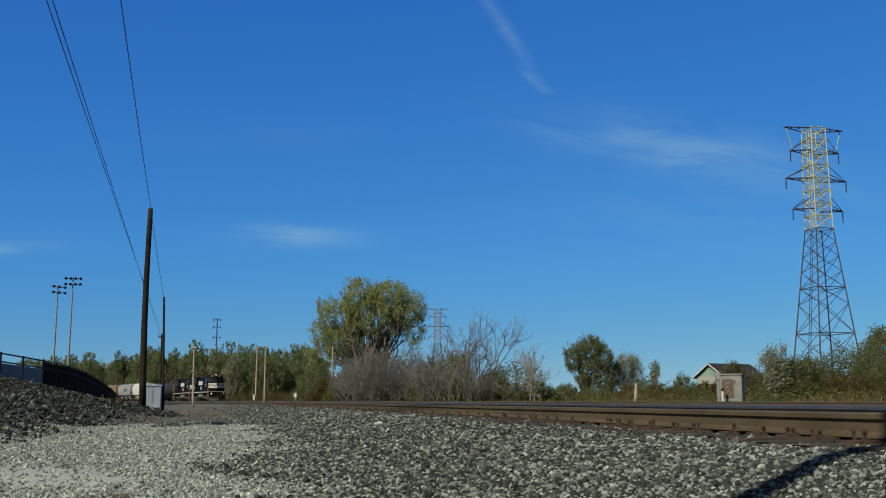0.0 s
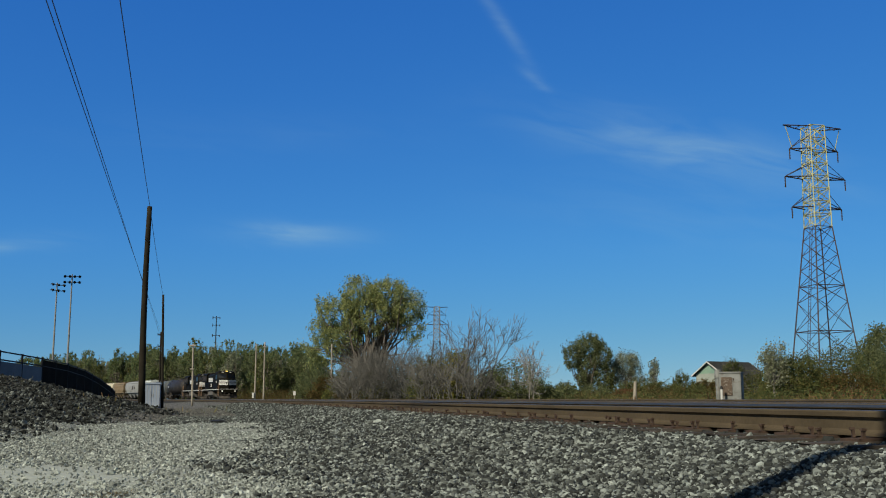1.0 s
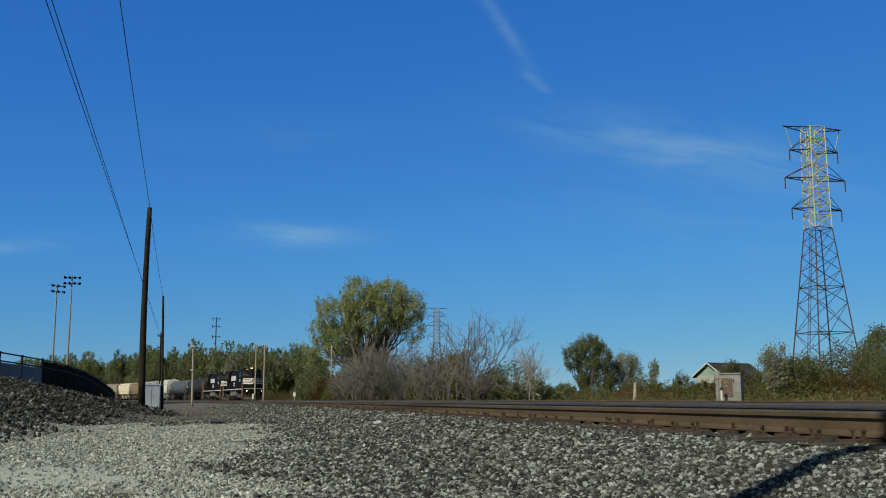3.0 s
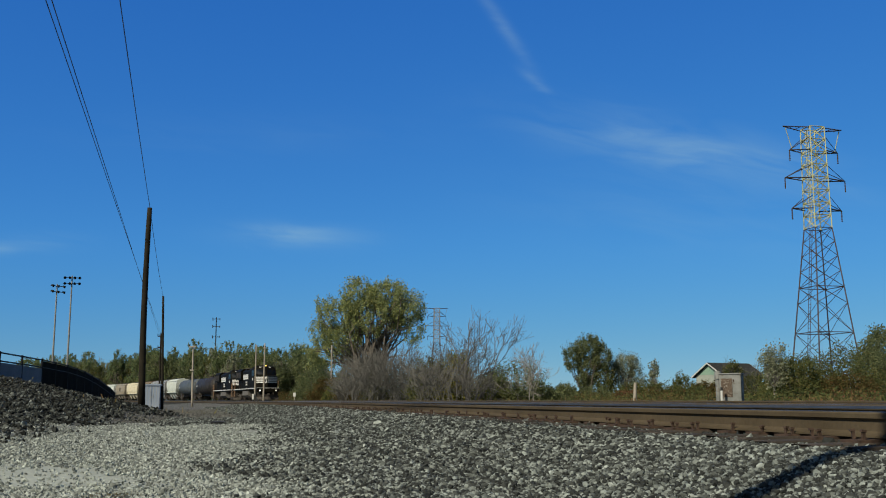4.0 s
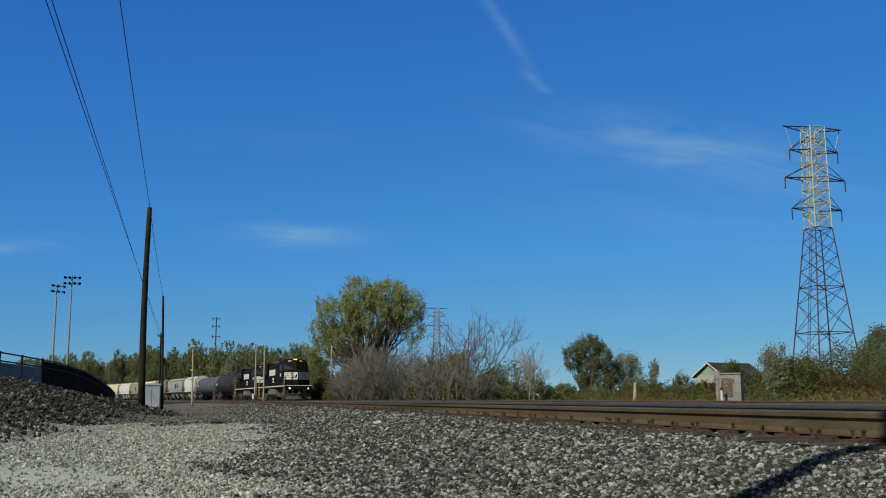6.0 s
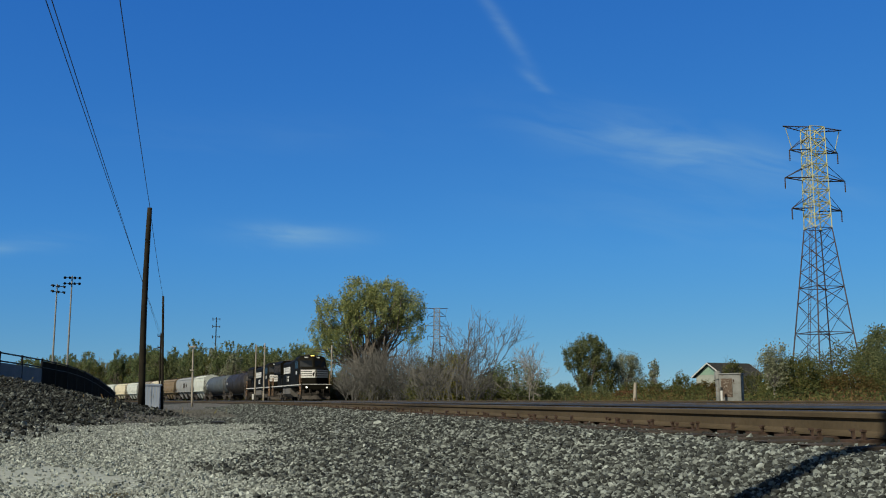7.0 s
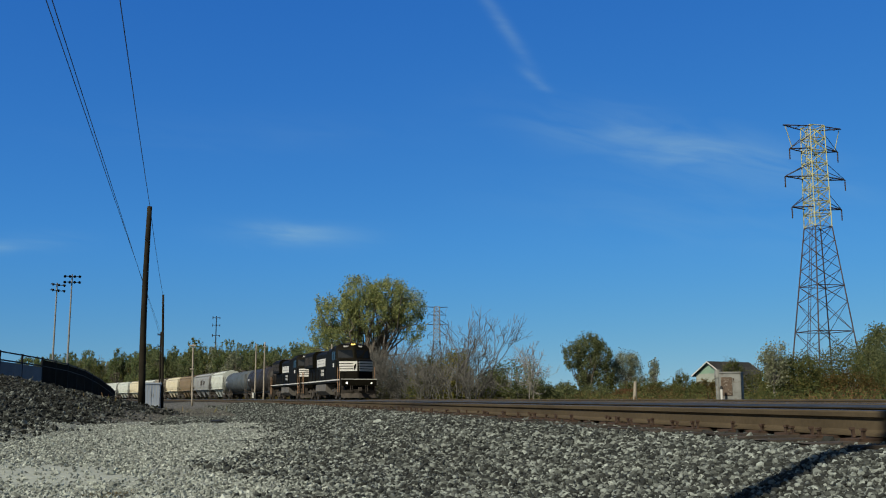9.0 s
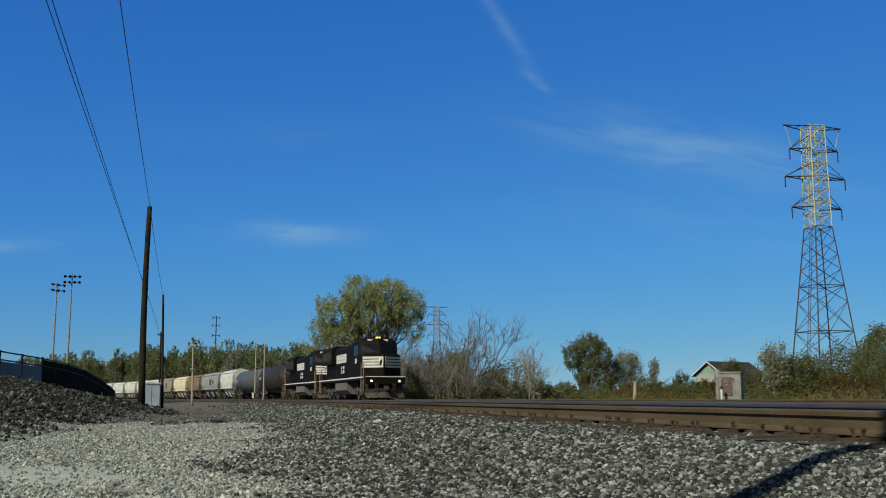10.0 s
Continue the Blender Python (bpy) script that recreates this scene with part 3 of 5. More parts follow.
def locomotive(name, lead):
    label = "black diesel locomotive with white nose stripes" + (", headlight lit, leading" if lead else ", second in the train")
    root = thing(name, Matrix(), label, "locomotive", "locomotives of the train")
    # frame with deck, white edge stripe
    part("underframe", boxes((-10.1, 9.6, -1.5, 1.5, 1.42, 1.70, 0.03), (-9.8, 9.4, -0.5, 0.5, 1.05, 1.42, 0.02)), BLACK_PAINT, root)
    for side in (-1, 1):
        part("sill_stripe", boxes((-10.1, 9.4, side * 1.5 - 0.006, side * 1.5 + 0.012, 1.60, 1.70)), WHITE_PAINT, root, "white stripe along the sill")
    # pilot with plow
    part("pilot", boxes((9.55, 10.2, -1.5, 1.5, 1.12, 1.70, 0.04), (9.6, 10.0, -0.95, 0.95, 0.5, 1.12, 0.03)), BLACK_PAINT, root, "black pilot plate")
    bm = bmesh.new()
    for side in (-1, 1):
        loft(bm, [[(10.45, 0, 0.85), (10.02, side * 1.45, 0.75), (9.95, side * 1.45, 0.75), (10.36, 0, 0.85)],
                  [(10.30, 0, 0.55), (9.92, side * 1.45, 0.48), (9.85, side * 1.45, 0.48), (10.22, 0, 0.55)],
                  [(10.55, 0, 0.14), (10.12, side * 1.45, 0.14), (10.05, side * 1.45, 0.14), (10.46, 0, 0.14)]])
    part("plow", bm, UNDER, root, "grimy snow plow")
    for y in (-0.75, -0.6, 0.55, 0.7):
        bm = bmesh.new()
        for k in range(4):
            a, b = k / 4 * math.pi, (k + 1) / 4 * math.pi
            tube(bm, (10.22 + 0.12 * math.sin(a), y, 0.85 + 0.3 * math.cos(a)), (10.22 + 0.12 * math.sin(b), y, 0.85 + 0.3 * math.cos(b)), 0.025, 0.025, 6)
        part("air_hose", bm, UNDER, root)
    part("deck_edge", boxes((10.15, 10.23, -1.5, 1.5, 1.64, 1.70)), WHITE_PAINT, root, "white front deck edge")
    coupler(root, 10.2, 1)
    coupler(root, -10.1, -1)
    # long hood
    bm = bmesh.new()

    def hood_ring(x, w, z0, z1, c):
        return [(x, -w, z0), (x, w, z0), (x, w, z1 - c), (x, w - c * 1.2, z1), (x, -w + c * 1.2, z1), (x, -w, z1 - c)]
    loft(bm, [hood_ring(-9.7, 0.92, 1.7, 4.2, 0.25), hood_ring(5.4, 0.92, 1.7, 4.2, 0.25)])
    loft(bm, [hood_ring(-9.6, 1.38, 3.05, 4.62, 0.3), hood_ring(-4.6, 1.38, 3.05, 4.62, 0.3)])
    loft(bm, [hood_ring(-4.4, 1.1, 3.5, 4.42, 0.2), hood_ring(-2.6, 1.1, 3.5, 4.42, 0.2)])
    loft(bm, [hood_ring(-2.5, 1.40, 1.7, 4.36, 0.3), hood_ring(2.9, 1.40, 1.7, 4.36, 0.3)])
    loft(bm, [hood_ring(2.9, 1.42, 1.7, 4.5, 0.3), hood_ring(5.35, 1.42, 1.7, 4.5, 0.3)])
    part("long_hood", bm, BLACK_PAINT, root, "black engine hood")
    for k in range(11):
        x = -4.2 + k * 0.62
        for side in (-1, 1):
            part("hood_door", boxes((x, x + 0.56, side * 0.925 - 0.012, side * 0.925 + 0.012, 1.85, 3.3)), BLACK_PAINT, root)
    for x in (-8.6, -6.9, -5.4):
        part("roof_fan", tube(bmesh.new(), (x, 0, 4.6), (x, 0, 4.72), 0.6, 0.55, 16), UNDER, root)
    part("exhaust_stack", tube(bmesh.new(), (0.2, 0, 4.2), (0.2, 0, 4.5), 0.28, 0.34, 10), UNDER, root)
    part("blower_box", boxes((0.9, 2.2, -0.6, 0.6, 4.18, 4.46, 0.05)), BLACK_PAINT, root)
    for side in (-1, 1):
        part("radiator_grille", boxes(*[(-9.3, -4.9, side * 1.39 - 0.012, side * 1.39 + 0.012, 3.35 + 0.1 * k, 3.40 + 0.1 * k) for k in range(8)]), UNDER, root)
        # white panel and unreadable number marks on the hood side
        part("white_panel", boxes((-2.0, 2.3, side * 1.42 - 0.008, side * 1.42 + 0.010, 2.98, 3.68)), WHITE_PAINT, root, "white rectangle on the hood side")
        part("panel_mark", boxes((-1.5, 1.8, side * 1.43 - 0.008, side * 1.43 + 0.008, 3.2, 3.27), (-1.2, 1.4, side * 1.43 - 0.008, side * 1.43 + 0.008, 3.5, 3.56)), GREY_PAINT, root)
        part("number_mark", boxes((0.2, 0.75, side * 1.42 - 0.008, side * 1.42 + 0.010, 2.45, 2.70), (0.2, 0.75, side * 1.42 - 0.008, side * 1.42 + 0.010, 2.12, 2.37),
                                  (0.95, 1.5, side * 1.42 - 0.008, side * 1.42 + 0.010, 2.45, 2.70), (0.95, 1.5, side * 1.42 - 0.008, side * 1.42 + 0.010, 2.12, 2.37)), WHITE_PAINT, root, "white number marks")
    # cab and nose, wedge-shaped in plan

    def ring(z, xb, xs_, xt, w, wt):
        wt = wt * 0.3
        return [(xb, -w, z), (xs_, -w, z), (xt, -wt, z), (xt, wt, z), (xs_, w, z), (xb, w, z)]
    bm = bmesh.new()
    loft(bm, [ring(1.70, 5.4, 7.85, 8.65, 1.5, 0.22), ring(3.30, 5.4, 7.85, 8.65, 1.5, 0.22), ring(4.36, 5.4, 7.35, 8.0, 1.46, 0.22), ring(4.62, 5.45, 7.25, 7.8, 1.26, 0.22), ring(4.75, 5.6, 7.0, 7.4, 0.85, 0.2)])
    cab = part("cab", bm, BLACK_PAINT, root, "black crew cab")
    bm = bmesh.new()
    loft(bm, [ring(1.72, 7.9, 8.85, 9.78, 1.45, 0.2), ring(3.26, 7.9, 8.85, 9.74, 1.43, 0.2), ring(3.42, 7.9, 8.6, 9.3, 1.25, 0.18)])
    part("nose", bm, BLACK_PAINT, root, "black wedge-shaped short hood")
    # stripes wrapped round the two nose facets
    for k in range(4):
        z0, z1 = 2.36 + k * 0.22, 2.36 + k * 0.22 + 0.155
        for side in (-1, 1):
            a, b, d = (8.86, side * 1.44), (9.765, side * 0.06), 0.016
            bm = bmesh.new()
            loft(bm, [[(p[0] - 0.05, p[1], z0), (p[0] + d, p[1] + side * d, z0), (p[0] + d, p[1] + side * d, z1), (p[0] - 0.05, p[1], z1)] for p in (a, b)])
            part("nose_stripe", bm, WHITE_PAINT, root, "white nose stripe")
    def facet(f, z, out):
        return (8.86 + 0.905 * f + out * 0.84, -(1.44 - 1.38 * f + out * 0.54), z)
    bm = loft(bmesh.new(), [[facet(0.78, z, 0.0), facet(0.98, z, 0.0), facet(0.98, z, 0.026), facet(0.78, z, 0.026)] for z in (2.36, 3.175)])
    part("emblem_panel", bm, WHITE_PAINT, root, "white emblem panel")
    bm = loft(bmesh.new(), [[facet(c - w, z, 0.02), facet(c + w, z, 0.02), facet(c + w, z, 0.036), facet(c - w, z, 0.036)]
                            for z, c, w in ((2.46, 0.85, 0.015), (2.60, 0.86, 0.05), (2.76, 0.88, 0.07), (2.92, 0.91, 0.03), (3.0, 0.93, 0.01))])
    part("nose_emblem", bm, BLACK_PAINT, root, "plain black emblem shape")
    for side in (-1, 1):
        part("cab_number", boxes((6.3, 6.9, side * 1.5 - 0.008, side * 1.5 + 0.012, 2.75, 3.1)), WHITE_PAINT, cab, "white number marks")
    # windscreens and side windows
    for side in (-1, 1):
        def on(z, f):
            k = (z - 3.30) / 1.06
            xs_, xt, w = 7.85 - 0.5 * k, 8.65 - 0.65 * k, 1.5 - 0.04 * k
            return (xs_ + (xt - xs_) * f + 0.014, side * (w + (0.066 - w) * f), z)
        bm = bmesh.new()
        q = [on(3.52, 0.10), on(3.52, 0.92), on(4.18, 0.92), on(4.18, 0.10)]
        loft(bm, [q, [(p[0] - 0.03, p[1], p[2]) for p in q]])
        part("windscreen", bm, GLASS, cab, "dark windscreen")
        part("side_window", boxes((5.8, 6.5, side * 1.48 - 0.02, side * 1.48 + 0.03, 3.35, 4.1), (6.65, 7.35, side * 1.48 - 0.02, side * 1.48 + 0.03, 3.35, 4.1)), GLASS, cab)
        part("number_board", boxes((7.52, 7.70, side * 0.58 - 0.24, side * 0.52 + 0.24, 4.44, 4.57)), WHITE_PAINT, cab, "white number board")
        bm = bmesh.new()
        tube(bm, (10.2, side * 1.05, 1.35), (10.28, side * 1.05, 1.35), 0.085, 0.08, 12)
        part("ditch_light", bm, (DITCH if side == -1 else DITCH_DIM) if lead else GLASS, root, "lit ditch light" if lead else "dark ditch light")
        # steps and handrails at the corners
        for x in (9.0, -9.7):
            part("steps", boxes(*[(x - 0.3, x + 0.3, side * 1.28 - 0.2, side * 1.28 + 0.2, 0.45 + 0.35 * k, 0.49 + 0.35 * k) for k in range(4)],
                                (x - 0.34, x - 0.3, side * 1.28 - 0.2, side * 1.28 + 0.2, 0.4, 1.6), (x + 0.3, x + 0.34, side * 1.28 - 0.2, side * 1.28 + 0.2, 0.4, 1.6)), UNDER, root)
            bm = bmesh.new()
            for e in (-0.42, 0.42):
                tube(bm, (x + e, side * 1.5, 0.6), (x + e, side * 1.5, 2.7), 0.03, 0.03, 6)
            part("step_rail", bm, YELLOW_RAIL, root, "rusty orange grab rails")
        bm = bmesh.new()
        tube(bm, (-9.2, side * 1.46, 2.75), (2.5, side * 1.46, 2.75), 0.02, 0.02, 6)
        for k in range(8):
            tube(bm, (-9.2 + k * 1.67, side * 1.46, 1.7), (-9.2 + k * 1.67, side * 1.46, 2.75), 0.02, 0.02, 6)
        part("handrail", bm, BLACK_PAINT, root)
    bm = bmesh.new()
    for y in (-0.095, 0.095):
        tube(bm, (7.5, y, 4.68), (7.72, y, 4.68), 0.085, 0.08, 12)
    part("headlight", bm, HEADLIGHT if lead else GLASS, root, "lit yellow headlight" if lead else "dark headlight")
    part("headlight_housing", boxes((7.2, 7.5, -0.28, 0.28, 4.48, 4.80, 0.04)), BLACK_PAINT, root)
    bm = bmesh.new()
    tube(bm, (6.4, 0.5, 4.7), (6.4, 0.5, 4.86), 0.06, 0.06, 8)
    for y in (-0.2, 0.0, 0.2):
        tube(bm, (5.9, y, 4.82), (6.5, y, 4.82), 0.04, 0.07, 8)
    box(bm, 5.8, 6.0, -0.25, 0.25, 4.7, 4.82)
    part("horn", bm, UNDER, root)
    # tank, trucks
    bm = bmesh.new()
    loft(bm, [[(x, -1.4, 1.38), (x, -1.4, 0.75), (x, -0.95, 0.42), (x, 0.95, 0.42), (x, 1.4, 0.75), (x, 1.4, 1.38)] for x in (-2.6, 2.6)])
    part("fuel_tank", bm, surf_fuel, root, "dusty grey fuel tank")
    truck(root, 6.3, 3, 0.53)
    truck(root, -6.3, 3, 0.53)
    return root


def car_base(name, label, category, length):
    root = thing(name, Matrix(), label, category, "freight cars of the train")
    part("underframe", boxes((-length / 2, length / 2, -0.35, 0.35, 0.85, 1.15, 0.02), *[(e - 0.2, e + 0.2, -1.4, 1.4, 0.98, 1.18) for e in (-length / 2 + 0.25, length / 2 - 0.25)]), UNDER, root)
    for side in (-1, 1):
        truck(root, side * (length / 2 - 2.2), 2, 0.46)
        coupler(root, side * length / 2, side)
        bm = bmesh.new()
        for e in (-0.2, 0.2):
            tube(bm, (side * (length / 2 - 0.35) + e, -1.5, 0.7), (side * (length / 2 - 0.35) + e, -1.5, 3.6), 0.02, 0.02, 5)
        for k in range(8):
            z = 0.8 + 0.38 * k
            tube(bm, (side * (length / 2 - 0.35) - 0.2, -1.5, z), (side * (length / 2 - 0.35) + 0.2, -1.5, z), 0.016, 0.016, 5)
        part("ladder", bm, UNDER, root)
    return root


def tank_car(name, label, paint, length):
    root = car_base(name, label, "tank car", length)
    bm = bmesh.new()
    r, h = 1.55, length / 2 - 0.75
    prof = [(-h, 0.05), (-h + 0.03, 0.6), (-h + 0.14, 1.0), (-h + 0.34, 1.3), (-h + 0.62, r), (0, r), (h - 0.62, r), (h - 0.34, 1.3), (h - 0.14, 1.0), (h - 0.03, 0.6), (h, 0.05)]
    loft(bm, [[(x, rr * math.cos(2 * math.pi * i / 32), 2.62 + rr * math.sin(2 * math.pi * i / 32)) for i in range(32)] for x, rr in prof])
    shell = part("shell", bm, paint, root, smooth=True)
    for x in (-h * 0.62, -h * 0.2, h * 0.2, h * 0.62):
        bm = loft(bmesh.new(), [[(x + e, (r + 0.025) * math.cos(2 * math.pi * i / 32), 2.62 + (r + 0.025) * math.sin(2 * math.pi * i / 32)) for i in range(32)] for e in (-0.05, 0.05)])
        part("shell_band", bm, paint, shell)
    bm = bmesh.new()
    tube(bm, (0, 0, 4.0), (0, 0, 4.42), 0.42, 0.42, 16)
    for e in (-1, 1):
        box(bm, -1.6, 1.6, e * 0.75 - 0.03, e * 0.75 + 0.03, 4.35, 4.40)
        for x in (-1.6, 0, 1.6):
            tube(bm, (x, e * 0.75, 3.8), (x, e * 0.75, 4.85), 0.02, 0.02, 5)
        box(bm, -1.6, 1.6, e * 0.75 - 0.02, e * 0.75 + 0.02, 4.82, 4.86)
    part("manway_platform", bm, UNDER, root)
    for side in (-1, 1):
        part("saddle", boxes((side * (h - 2.0) - 0.4, side * (h - 2.0) + 0.4, -1.1, 1.1, 1.1, 1.7)), UNDER, root)
        part("reporting_mark", boxes((-h + 1.3, -h + 2.6, side * 1.545 - 0.02, side * 1.545 + 0.02, 2.5, 2.8)), GREY_PAINT, root, "pale unreadable marks")
    return root


def hopper_car(name, label, paint, length, marks=None):
    root = car_base(name, label, "hopper car", length)
    h = length / 2 - 0.85

    def ring(x, lift=0.0):
        return [(x, -0.9, 1.3 + lift), (x, -1.45, 1.75 + lift), (x, -1.56, 2.6 + lift * .5), (x, -1.52, 3.6), (x, -1.38, 4.15), (x, -0.9, 4.5), (x, 0, 4.6),
                (x, 0.9, 4.5), (x, 1.38, 4.15), (x, 1.52, 3.6), (x, 1.56, 2.6 + lift * .5), (x, 1.45, 1.75 + lift), (x, 0.9, 1.3 + lift)]
    bm = loft(bmesh.new(), [ring(-h, 1.0), ring(-h + 1.6), ring(0), ring(h - 1.6), ring(h, 1.0)])
    body = part("body", bm, paint, root)
    bm = bmesh.new()
    for k in range(3):
        x = (k - 1) * (length - 4.6) / 3
        w = (length - 4.6) / 6 - 0.08
        loft(bm, [[(x - w, -1.3, 1.72), (x + w, -1.3, 1.72), (x + w, 1.3, 1.72), (x - w, 1.3, 1.72)], [(x - 0.45, -0.6, 0.4), (x + 0.45, -0.6, 0.4), (x + 0.45, 0.6, 0.4), (x - 0.45, 0.6, 0.4)]])
    part("discharge_hoppers", bm, paint, root)
    for k in range(8):
        x = -h + 0.9 + k * (2 * h - 1.8) / 7
        part("roof_hatch", boxes((x - 0.6, x + 0.6, -0.38, 0.38, 4.56, 4.68, 0.03)), paint, root)
    post = None
    for e in (-1, 1):
        for k in range(11):
            place = pose(-h + 0.4 + k * (2 * h - 0.8) / 10, e * 1.54, 0)
            if post is None:
                post = part("side_post", boxes((-0.03, 0.03, -0.03, 0.03, 1.9, 3.7)), paint, body, "", place)
            else:
                put("side_post", post.data, body, "", place)
        part("top_chord", boxes((-h, h, e * 1.42 - 0.08, e * 1.42 + 0.08, 4.08, 4.2)), paint, body)
        part("side_sill", boxes((-h, h, e * 1.48 - 0.06, e * 1.48 + 0.06, 1.68, 1.82)), paint, body)
    part("roof_walk", boxes((-h, h, -0.75, -0.45, 4.66, 4.7), (-h, h, 0.45, 0.75, 4.66, 4.7)), UNDER, root)
    if marks:
        for e in (-1, 1):
            part("side_mark", boxes(*[(a, b, e * 1.58 - 0.02, e * 1.58 + 0.015, z0, z1) for a, b, z0, z1 in marks]), UNDER, body, "dark unreadable marks")
    return root


surf_fuel = surf("fuel_tank_dust", (0.085, 0.08, 0.072), (0.145, 0.135, 0.12), 1.5, 0.8, 0.1)


def train():
    d = 0.0
    rows = [(locomotive("locomotive", True), 21.4), (locomotive("locomotive", False), 21.4)]
    rows += [(tank_car("tank_car", "black tank car with faded bands", TANK_BLACK, 19.6), 20.3), (tank_car("tank_car", "blue-grey tank car with ladder", TANK_BLUE, 20.0), 20.8)]
    bar = ((0.4, 2.2, 2.5, 3.4), (3.4, 4.6, 2.6, 3.2))
    dot = ((-0.6, 0.7, 2.5, 3.5),)
    for text, paint, pitch, marks in (("off-white covered hopper car", HOPPER_WHITE, 14.6, None), ("grey covered hopper car with dark marks", HOPPER_GREY, 20.8, bar),
                                      ("tan-brown covered hopper car", HOPPER_TAN, 16.0, None), ("cream-coloured covered hopper car", HOPPER_CREAM, 17.2, None),
                                      ("beige covered hopper car with a dark square", HOPPER_BEIGE, 15.6, dot), ("off-white covered hopper car", HOPPER_WHITE, 16.6, None),
                                      ("cream-coloured covered hopper car", HOPPER_CREAM, 16.6, None), ("off-white covered hopper car", HOPPER_WHITE, 16.6, None),
                                      ("off-white covered hopper car", HOPPER_WHITE, 16.6, None), ("off-white covered hopper car", HOPPER_WHITE, 16.6, None),
                                      ("cream-coloured covered hopper car", HOPPER_CREAM, 16.6, None)):
        rows.append((hopper_car("hopper_car", text, paint, pitch - 0.8, marks), pitch))
    for ob, length in rows:
        MOVERS.append((ob, d + length / 2 - 0.35))
        d += length


TRAIN_S = (388.07, -12.322, 0.1336)
train()


# ---------------------------------------------------------------- poles and wires
def gz(x, y):
    return float(ground_z(x, y))


def utility_pole(x, y, top, label, lean=(0, 0), r=0.15, bark=None, arms=(), boxes_at=(), bow=0.0):
    bark = bark or POLE_DARK
    z = gz(x, y) - 0.1
    root = thing("utility_pole", pose(x, y, z), label, "utility pole", "utility poles")
    h = top - z
    bm = bmesh.new()
    rings = []
    for k in range(9):
        f = k / 8
        rr = r * (1.1 - 0.35 * f) * (1 + 0.03 * math.sin(k * 2.7 + x))
        rings.append([(lean[0] * f + bow * math.sin(math.pi * f) + rr * math.cos(i * math.pi / 5), lean[1] * f + rr * math.sin(i * math.pi / 5), h * f) for i in range(10)])
    loft(bm, rings)
    part("post", bm, bark, root, smooth=True)
    for dz, half, turn in arms:
        part("crossarm", boxes((-half, half, -0.05, 0.05, -0.06, 0.06, 0.01)), bark, root, "", pose(lean[0], lean[1] - 0.12, h - dz, 0, 0, turn))
        for e in (-1, 1):
            bm = bmesh.new()
            tube(bm, (0, 0, 0.05), (0, 0, 0.2), 0.035, 0.05, 8)
            part("insulator", bm, GLASS, root, "", pose(lean[0] + e * half * 0.9 * math.cos(radians(turn)), lean[1] - 0.12 + e * half * 0.9 * math.sin(radians(turn)), h - dz))
    for dz in boxes_at:
        part("meter_box", boxes((-0.26, -0.06, -0.30, -0.08, dz, dz + 0.6, 0.02)), WHITE_PAINT, root, "small white equipment box")
    return root


def tops():
    utility_pole(-2.2, 0.5, 7.75, "dark creosoted utility pole at the edge of the lot", r=0.105, arms=((0.35, 2.0, 49),))
    utility_pole(-11.14, 37, 7.51, "tall dark creosoted utility pole beside the spoil bank", (-0.03, 0), 0.125, bow=-0.055)
    utility_pole(-17.67, 63, 6.86, "dark creosoted utility pole beside the cabinet", (-0.23, 0), 0.09)
    utility_pole(-29.8, 105, 7.28, "far dark utility pole with a short crossarm", (-0.1, 0), r=0.10, arms=((0.3, 0.3, 10), (1.5, 0.25, 10)))
    utility_pole(-21.3, 85, 4.9, "short weathered pole with a crossarm beside the track", (-0.1, 0), 0.09, POLE_GREY, ((0.1, 0.3, 0), (2.1, 0.15, 0)))
    utility_pole(-20.7, 110, 6.3, "pale weathered pole beside the track", r=0.09, bark=POLE_GREY, boxes_at=(0.6,))
    utility_pole(-19.75, 110, 6.5, "pale weathered pole with a steel top", r=0.09, bark=POLE_GREY, arms=((0.5, 0.15, 0),))
    utility_pole(-14.0, 125, 7.1, "pale weathered pole behind the tracks", r=0.11, bark=POLE_GREY, boxes_at=(1.0,))


tops()


def wire(points, sag, label, r=0.012):
    cu = bpy.data.curves.new("overhead_wire", "CURVE")
    cu.dimensions, cu.bevel_depth, cu.bevel_resolution = "3D", r, 1
    for a, b in zip(points, points[1:]):
        sp = cu.splines.new("POLY")
        sp.points.add(24)
        for i in range(25):
            f = i / 24
            p = Vector(a).lerp(Vector(b), f)
            sp.points[i].co = (p.x, p.y, p.z - sag * 4 * f * (1 - f), 1)
    cu.materials.append(WIRE)
    tagged(new("overhead_wire", cu), label, "overhead wire", "overhead wires")


wire([(-1.624, 1.17, 7.6), (-11.15, 37, 7.45), (-17.9, 63, 6.8)], 0.18, "thin black overhead wire between the poles", 0.010)
wire([(-2.73, -0.12, 7.4), (-29.9, 105, 7.2)], 0.05, "thin grey overhead cable slung between the poles", 0.010)
wire([(-2.607, 0.02, 7.4), (-29.85, 105, 6.6)], 0.05, "thin grey overhead cable slung between the poles", 0.010)


